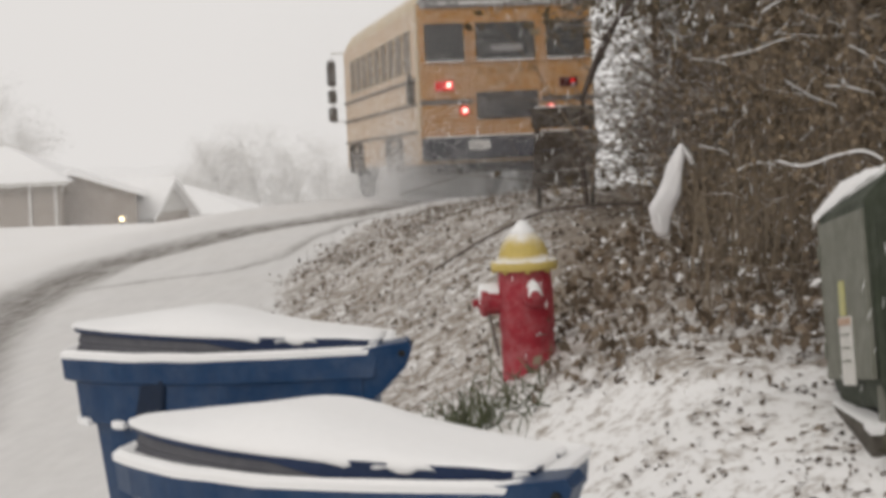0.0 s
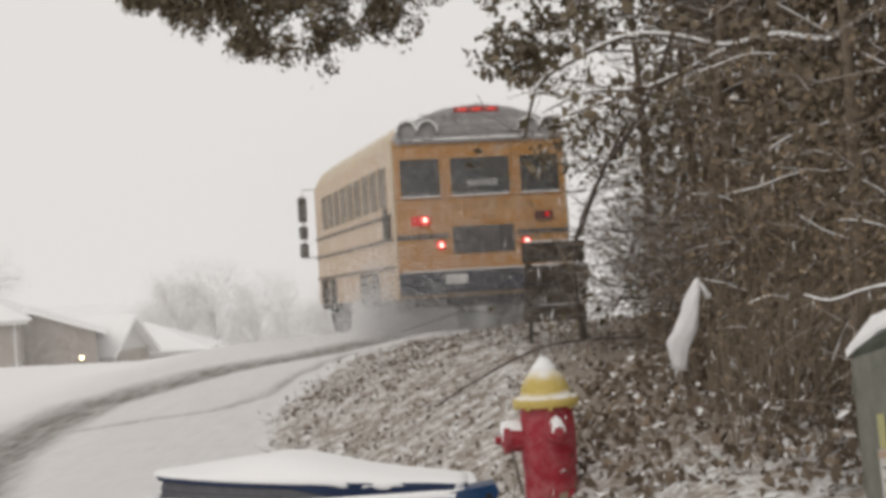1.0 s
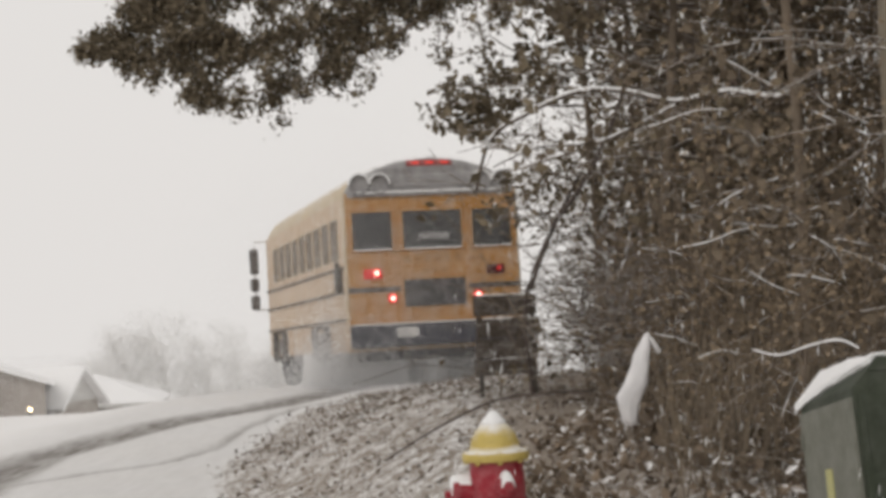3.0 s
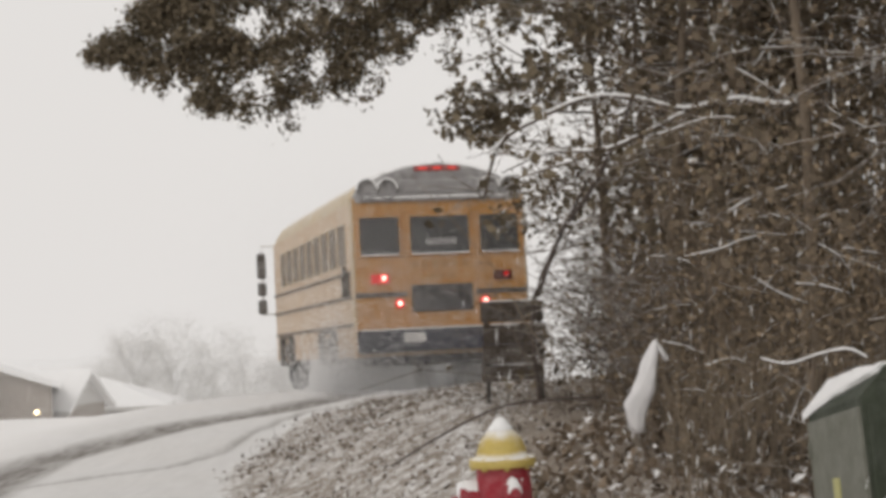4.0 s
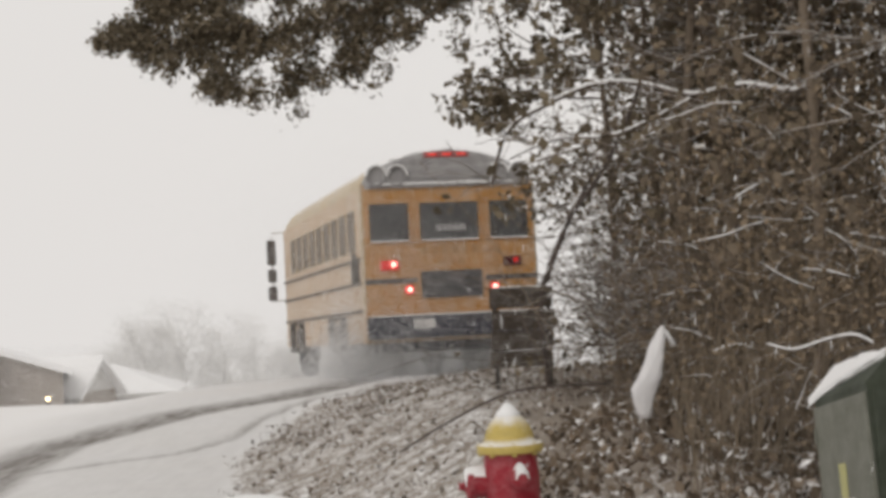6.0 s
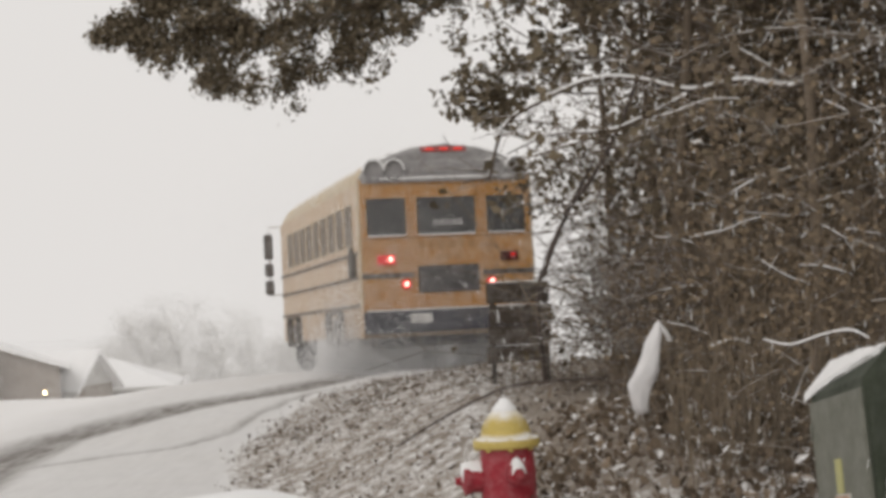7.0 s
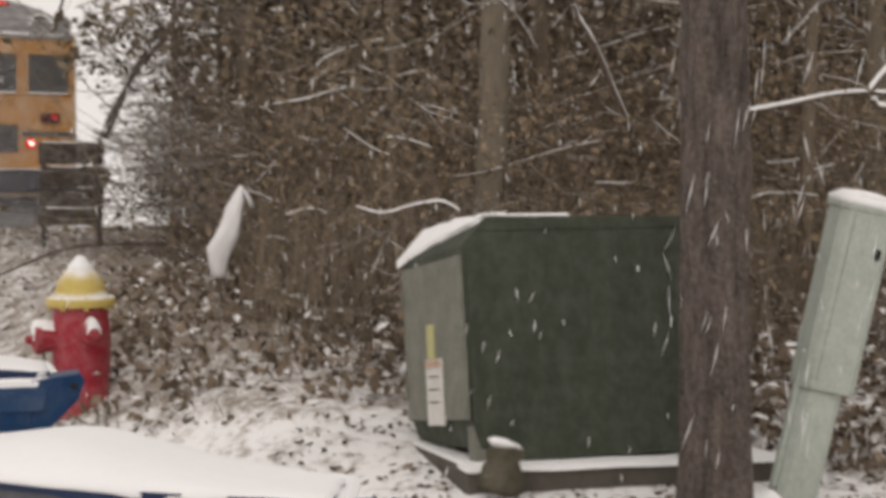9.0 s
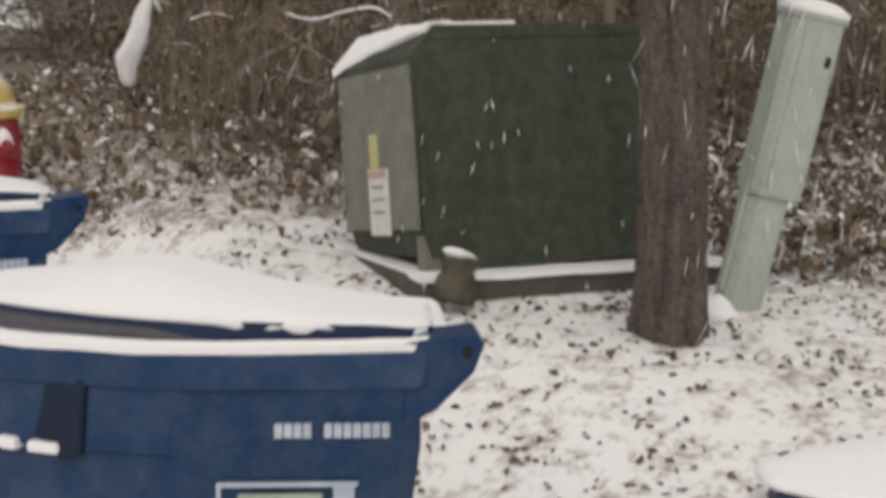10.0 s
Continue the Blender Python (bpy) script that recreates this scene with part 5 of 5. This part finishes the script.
# dark bark again paints the stem as a silhouette
bough("long dark stem slanting up from the board", [(0.05, 9.4, 1.29), (0.23, 9.4, 1.71), (0.43, 9.4, 1.97), (0.6, 9.4, 2.26), (0.75, 9.4, 2.6)], 0.019, 0.012, "bark_red", 5, 41)
bough("thin snow-dusted stem crossing under the arching bough", [(-0.15, 9.3, 2.14), (0.18, 9.3, 2.26), (0.58, 9.3, 2.27), (1.08, 9.3, 2.48)], 0.006, 0.011, "snow_limb", 4, 42)


# many short snow-lined twigs through the thicket
rng = np.random.default_rng(8)
dark_tw, snow_tw = Tubes(5), Tubes(5)
for _ in range(260):
    py = rng.uniform(5.8, 12.5)
    px = rng.uniform(0.5 + 0.02 * py, 1.2 + 0.45 * py)
    pz = gz(px, py) + rng.uniform(0.3, 3.2)
    d = (rng.choice([-1, 1]) * rng.uniform(0.5, 1), rng.normal(0, 0.3), rng.normal(0, 0.45))
    p = limb(rng, (px, py, pz), d, rng.uniform(0.12, 0.45), 0.6, rng.uniform(-0.2, 0.5), 6)
    r = rng.uniform(0.005, 0.010)
    dark_tw.add(p, np.linspace(r, r * 0.6, len(p)))
    k = rng.integers(0, 3)
    snow_tw.add(p[k:] + np.array([0, 0, r * 0.8]), np.linspace(r, r * 0.55, len(p))[k:] * 0.85)
dark_tw.make("snowy_twigs", M["twig"], None, "crooked twigs under the snow in the thicket", "twigs", "stuff")
snow_tw.make("twig_snow", M["snow"], None, "lines of snow lying on thicket twigs", "snow", "stuff")

# undergrowth: tangled stems, dry leaves
def wood_points(rng, n, x_lo, x_hi, y_lo, y_hi):
    x, y = rng.uniform(x_lo, x_hi, n), rng.uniform(y_lo, y_hi, n)
    left = np.interp(y, [5, 5.9, 6.3, 8, 10, 14, 18], [1.15, 0.98, 0.88, 0.72, 0.5, 0.8, 1.2])
    keep = (x > left + rng.normal(0, 0.12, n)) & ~((x < 2.6) & (y < 4.6))
    return x[keep], y[keep]


rng = np.random.default_rng(42)
stems = Tubes(3)
x, y = wood_points(rng, 2900, 0.1, 9, 5.0, 17)
for a, b in zip(x, y):
    ln = rng.uniform(0.5, 2.4) if b > 6.4 else rng.uniform(0.3, 1.2)
    dx = rng.normal(0, 0.75)
    dx = abs(dx) * 0.6 if a < 1.5 and b < 9 else dx
    p = limb(rng, (a, b, gz(a, b) - 0.03), (dx, rng.normal(0, 0.4), 1), ln, 0.7, rng.uniform(0, 1.1), 5)
    stems.add(p, np.linspace(rng.uniform(0.004, 0.011), 0.002, len(p)))
    for _ in range(3):
        j = rng.integers(1, 5)
        q = limb(rng, p[j], rng.normal(0, 1, 3) + (0, 0, 0.4), rng.uniform(0.15, 0.6), 0.6, 0, 3)
        stems.add(q, np.linspace(0.004, 0.0018, len(q)))
stems.make("undergrowth", M["stem"], None, "tangled dry brown stems and vines under trees", "undergrowth", "stuff")
x, y = wood_points(rng, 17000, 0.1, 11, 4.9, 19)
zz = height(x, y) + np.abs(rng.normal(0, 0.9, len(x)))
pts = np.stack([x, y, zz], 1)
leaf_mesh(rng, "dry_leaves", clump(rng, pts, 13, 0.12), 0.034, M["leaf_dry"], None, "dry brown leaves clinging in the thicket", "leaves", "stuff")
# deep wood: crowns behind crowns close the view
x, y = rng.uniform(1.2, 16, 9000), rng.uniform(12, 22, 9000)
keep = x > 1.2 + (y - 12) * 0.05
x, y = x[keep], y[keep]
zz = height(x, y) + rng.uniform(0.0, 7.0, len(x))
leaf_mesh(rng, "deep_wood_leaves", clump(rng, np.stack([x, y, zz], 1), 20, 0.26), 0.062, M["leaf_dry"], None, "brown leaves of the wood's depth", "leaves", "stuff")
deep = Tubes(4)
for a, b in zip(rng.uniform(1.6, 16, 420), rng.uniform(12, 22, 420)):
    p = limb(rng, (a, b, gz(a, b) - 0.1), (rng.normal(0, 0.12), 0, 1), rng.uniform(4, 9), 0.15, 0, 6)
    deep.add(p, np.linspace(rng.uniform(0.015, 0.06), 0.01, len(p)))
deep.make("deep_wood_stems", M["bark"], None, "many thin grey-brown stems in wood's depth", "saplings", "stuff")

# fallen leaves and weeds on the bank and the yard
def scatter(rng, n, x_lo, x_hi, y_lo, y_hi, dens):
    x, y = rng.uniform(x_lo, x_hi, n), rng.uniform(y_lo, y_hi, n)
    keep = rng.uniform(0, 1, n) < dens(x, y)
    return x[keep], y[keep]


def bank_density(x, y):
    d = bank_d(x, y)
    patch = np.array([noise.noise((a * 1.3, b * 1.3, 9.0)) for a, b in zip(x, y)])
    return smooth01(d, -0.05, 0.35) * (0.045 + 0.9 * smooth01(leafy(x, y), -0.2, 0.3)) * np.clip(0.52 + 0.9 * patch, 0.08, 1)


x, y = scatter(rng, 40000, -3.2, 8, 1.0, 19, bank_density)
pts = np.stack([x, y, height(x, y) + rng.uniform(0.0, 0.045, len(x))], 1)
leaf_mesh(rng, "fallen_leaves", pts, 0.047, M["litter"], None, "fallen brown leaves half buried in snow", "leaves", "stuff", flat=0.45, slim=0.6)
# tall pale grass at the thicket's edge
tall = Tubes(3)
for a, b in zip(rng.uniform(0.75, 4.5, 650), rng.uniform(5.0, 6.2, 650)):
    p = limb(rng, (a, b, gz(a, b) - 0.02), (rng.normal(0, 0.16), rng.normal(0, 0.16), 1), rng.uniform(0.25, 0.75), 0.2, 0.15, 4)
    tall.add(p, np.linspace(0.004, 0.0016, len(p)))
tall.make("tall_grass", M["straw"], None, "tall pale dry grass before the thicket", "grass", "stuff")
# specks of leaf and bark on the yard's snow
x, y = rng.uniform(0.2, 6.0, 30000), rng.uniform(-0.6, 5.2, 30000)
keep = (bank_d(x, y) > 0.15) & (rng.uniform(0, 1, len(x)) < np.array([0.34 + 0.55 * noise.noise((a * 1.7, c * 1.7, 4.0)) + 0.4 * noise.noise((a * 5, c * 5, 1.0)) for a, c in zip(x, y)]) - 0.15 * smooth01(y, 2.5, 3.4) * smooth01(2.2 - x, 0.0, 0.6))
x, y = x[keep], y[keep]
leaf_mesh(rng, "leaf_specks", np.stack([x, y, height(x, y) + 0.006], 1), 0.032, M["speck"], None, "dark specks of leaf litter on the yard snow", "leaves", "stuff", flat=0.6, slim=0.6)
# curled leaves and low brush at the thicket's foot
x, y = rng.uniform(0.05, 6.5, 24000), rng.uniform(3.0, 8.0, 24000)
keep = (rng.uniform(0, 1, len(x)) < 0.45 + 0.55 * smooth01(x, 0.7, 1.2)) & (leafy(x, y) + rng.normal(0, 0.14, len(x)) > 0.08) & ~((x > 1.15) & (x < 2.55) & (y < 4.35))
x, y = x[keep], y[keep]
leaf_mesh(rng, "brown_leaves", np.stack([x, y, height(x, y) + np.abs(rng.normal(0, 0.07, len(x)))], 1), 0.062, M["leaf_snowy"], None, "curled brown leaves banked at the thicket's foot", "leaves", "stuff", slim=0.6)
brush = Tubes(3)
for a, b in zip(rng.uniform(0.1, 5.5, 3000), rng.uniform(5.0, 7.0, 3000)):
    if a < 0.95 - 0.3 * (b - 6.0) + rng.normal(0, 0.1):
        continue
    p = limb(rng, (a, b, gz(a, b) - 0.02), (rng.normal(0, 0.6), rng.normal(0, 0.4), 1), rng.uniform(0.12, 0.5), 0.6, rng.uniform(0, 0.8), 4)
    brush.add(p, np.linspace(0.005, 0.002, len(p)))
brush.make("low_brush", M["stem"], None, "low brittle brush at the wood's edge", "undergrowth", "stuff")
blades = Tubes(3)
x, y = scatter(rng, 6000, -3.2, 6, 4.6, 18, bank_density)
for a, b in zip(x, y):
    p = limb(rng, (a, b, gz(a, b) - 0.01), (rng.normal(0, 0.6), rng.normal(0, 0.6), 1), rng.uniform(0.05, 0.18), 0.5, 0.6, 3)
    blades.add(p, np.linspace(0.0035, 0.0012, len(p)))
blades.make("dry_grass", M["stem"], None, "dry grass and weed stalks on the snowy bank", "grass", "stuff")
weeds = Tubes(3)
for a, b in zip(rng.normal(-0.28, 0.16, 420), rng.normal(5.05, 0.16, 420)):
    p = limb(rng, (a, b, gz(a, b) - 0.01), (rng.normal(0, 0.7), rng.normal(0, 0.5), 1), rng.uniform(0.08, 0.26), 0.6, 0.5, 3)
    weeds.add(p, np.linspace(0.006, 0.0015, len(p)))
weeds.make("weed_tuft", M["grass"], None, "frosted green weeds at the hydrant's foot", "weeds", "stuff")


# ---------------------------------------------------------------- far trees in the snowfall
def far_tree(seed, x, y, h, label):
    rng = np.random.default_rng(seed)
    t = thing("tree", pose(x, y, gz(x, y) - 0.2), label, "tree", "bare trees beyond the houses")
    tb, tips = Tubes(3), []
    pts = limb(rng, (0, 0, 0), (0, 0, 1), h * 0.8, 0.1, 0, 6)
    tb.add(pts, np.linspace(0.2, 0.06, 7))
    for _ in range(26):
        k = rng.uniform(1.0, 5.9)
        p = pts[int(k)] + (pts[int(k) + 1] - pts[int(k)]) * (k % 1)
        an = rng.uniform(0, 6.28)
        grow(rng, tb, p, (math.cos(an) * 0.5, math.sin(an) * 0.5, 1), h * 0.31, 0.035, 2, tips, (3, 5), 0.4, 0, 0.6, 0.6, 0.012)
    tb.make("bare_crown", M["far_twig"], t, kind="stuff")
    # pale flecks thicken the painted haze round the crown
    leaf_mesh(rng, "haze_flecks", clump(rng, np.array(tips), 26, 0.42), 0.075, M["far_twig"], t, "pale flecks standing for haze among the finest twigs", kind="stuff")


for k, (fx, fy, fh) in enumerate(((-30.5, 112, 7.0), (-28.0, 112, 7.8), (-25.6, 113, 7.4), (-23.0, 112, 6.6), (-20.5, 113, 6.0), (-18.0, 115, 6.2), (-42.0, 96, 10.5), (-39.5, 97, 8.0), (-15.5, 114, 6.4), (-33.0, 114, 6.0))):
    far_tree(300 + k, fx, fy, fh, "bare tree, coloured pale for haze in the falling snow")


# ---------------------------------------------------------------- falling snow and wheel spray
def flakes(name, c, length, width, label, category):
    n = len(c)
    up = np.array([0.12, 0.0, 1.0]) + rng.normal(0, 0.18, (n, 3))
    up /= np.linalg.norm(up, axis=1, keepdims=True)
    s = np.cross(up, rng.normal(0, 1, (n, 3)))
    s /= np.linalg.norm(s, axis=1, keepdims=True)
    q = np.cross(up, s)
    v = np.stack([c + up * length[:, None], c + s * width[:, None], c - 0.5 * s * width[:, None] + 0.87 * q * width[:, None], c - 0.5 * s * width[:, None] - 0.87 * q * width[:, None], c - up * length[:, None]], 1).reshape(-1, 3)
    b = np.arange(n)[:, None] * 5
    f = np.concatenate([b + np.array([k]) for k in ((0, 1, 2), (0, 2, 3), (0, 3, 1), (4, 2, 1), (4, 3, 2), (4, 1, 3))])
    return raw(name, v, f, M["flake"], None, label, category, "stuff")


def veil(n, y_lo, y_hi, left, right, down, up):
    yy = rng.uniform(y_lo, y_hi, n)
    xx = rng.uniform(left, right, n) * (yy + 3.5)
    zz = 1.3 + rng.uniform(down, up, n) * (yy + 3)
    keep = zz > height(xx, yy) + 0.05
    return np.stack([xx, yy, zz], 1)[keep]


c = veil(2400, 2.2, 12, 0.0, 0.62, -0.22, 0.24)
flakes("falling_snow", c, rng.uniform(0.008, 0.026, len(c)), rng.uniform(0.0015, 0.003, len(c)), "fine snow falling through the air", "snow")
n = 90000
c = np.stack([rng.normal(-2.3, 1.15, n), rng.uniform(18.6, 20.6, n), np.clip(rng.normal(1.4, 0.85, n), 0.1, 3.6)], 1)
flakes("falling_snow", c, rng.uniform(0.002, 0.004, len(c)), rng.uniform(0.0018, 0.003, len(c)), "snowfall veiling the bus", "snow")
c = veil(90000, 40, 77, -0.46, -0.10, -0.085, -0.028)
flakes("falling_snow", c, rng.uniform(0.006, 0.012, len(c)), rng.uniform(0.005, 0.010, len(c)), "dense snowfall veiling the houses", "snow")
# spray thrown up by the rear wheels
c = veil(260, 0.6, 2.9, 0.28, 0.66, -0.22, 0.10)
flakes("falling_snow", c, rng.uniform(0.022, 0.050, len(c)), rng.uniform(0.001, 0.002, len(c)), "larger flakes streaking past the cabinet", "snow")
n = 65000
bus_m = pose(-1.63, 21.15, 0.02, -1.9, 0, 18)
lx = np.where(rng.uniform(0, 1, n) < 0.7, rng.normal(-0.95, 0.45, n), rng.normal(0.5, 0.6, n))
ly = 0.3 - np.abs(rng.normal(0, 0.5, n)) + rng.uniform(0, 2.2, n)
lz = np.abs(rng.normal(0, 0.60, n)) * np.exp(-np.abs(lx + 0.9) * 0.45)
loc = np.stack([lx, ly, lz, np.ones(n)], 1) @ np.array(bus_m).T
flakes("snow_spray", loc[:, :3], rng.uniform(0.004, 0.012, n), rng.uniform(0.004, 0.010, n), "powder snow spraying behind bus wheels", "snow")
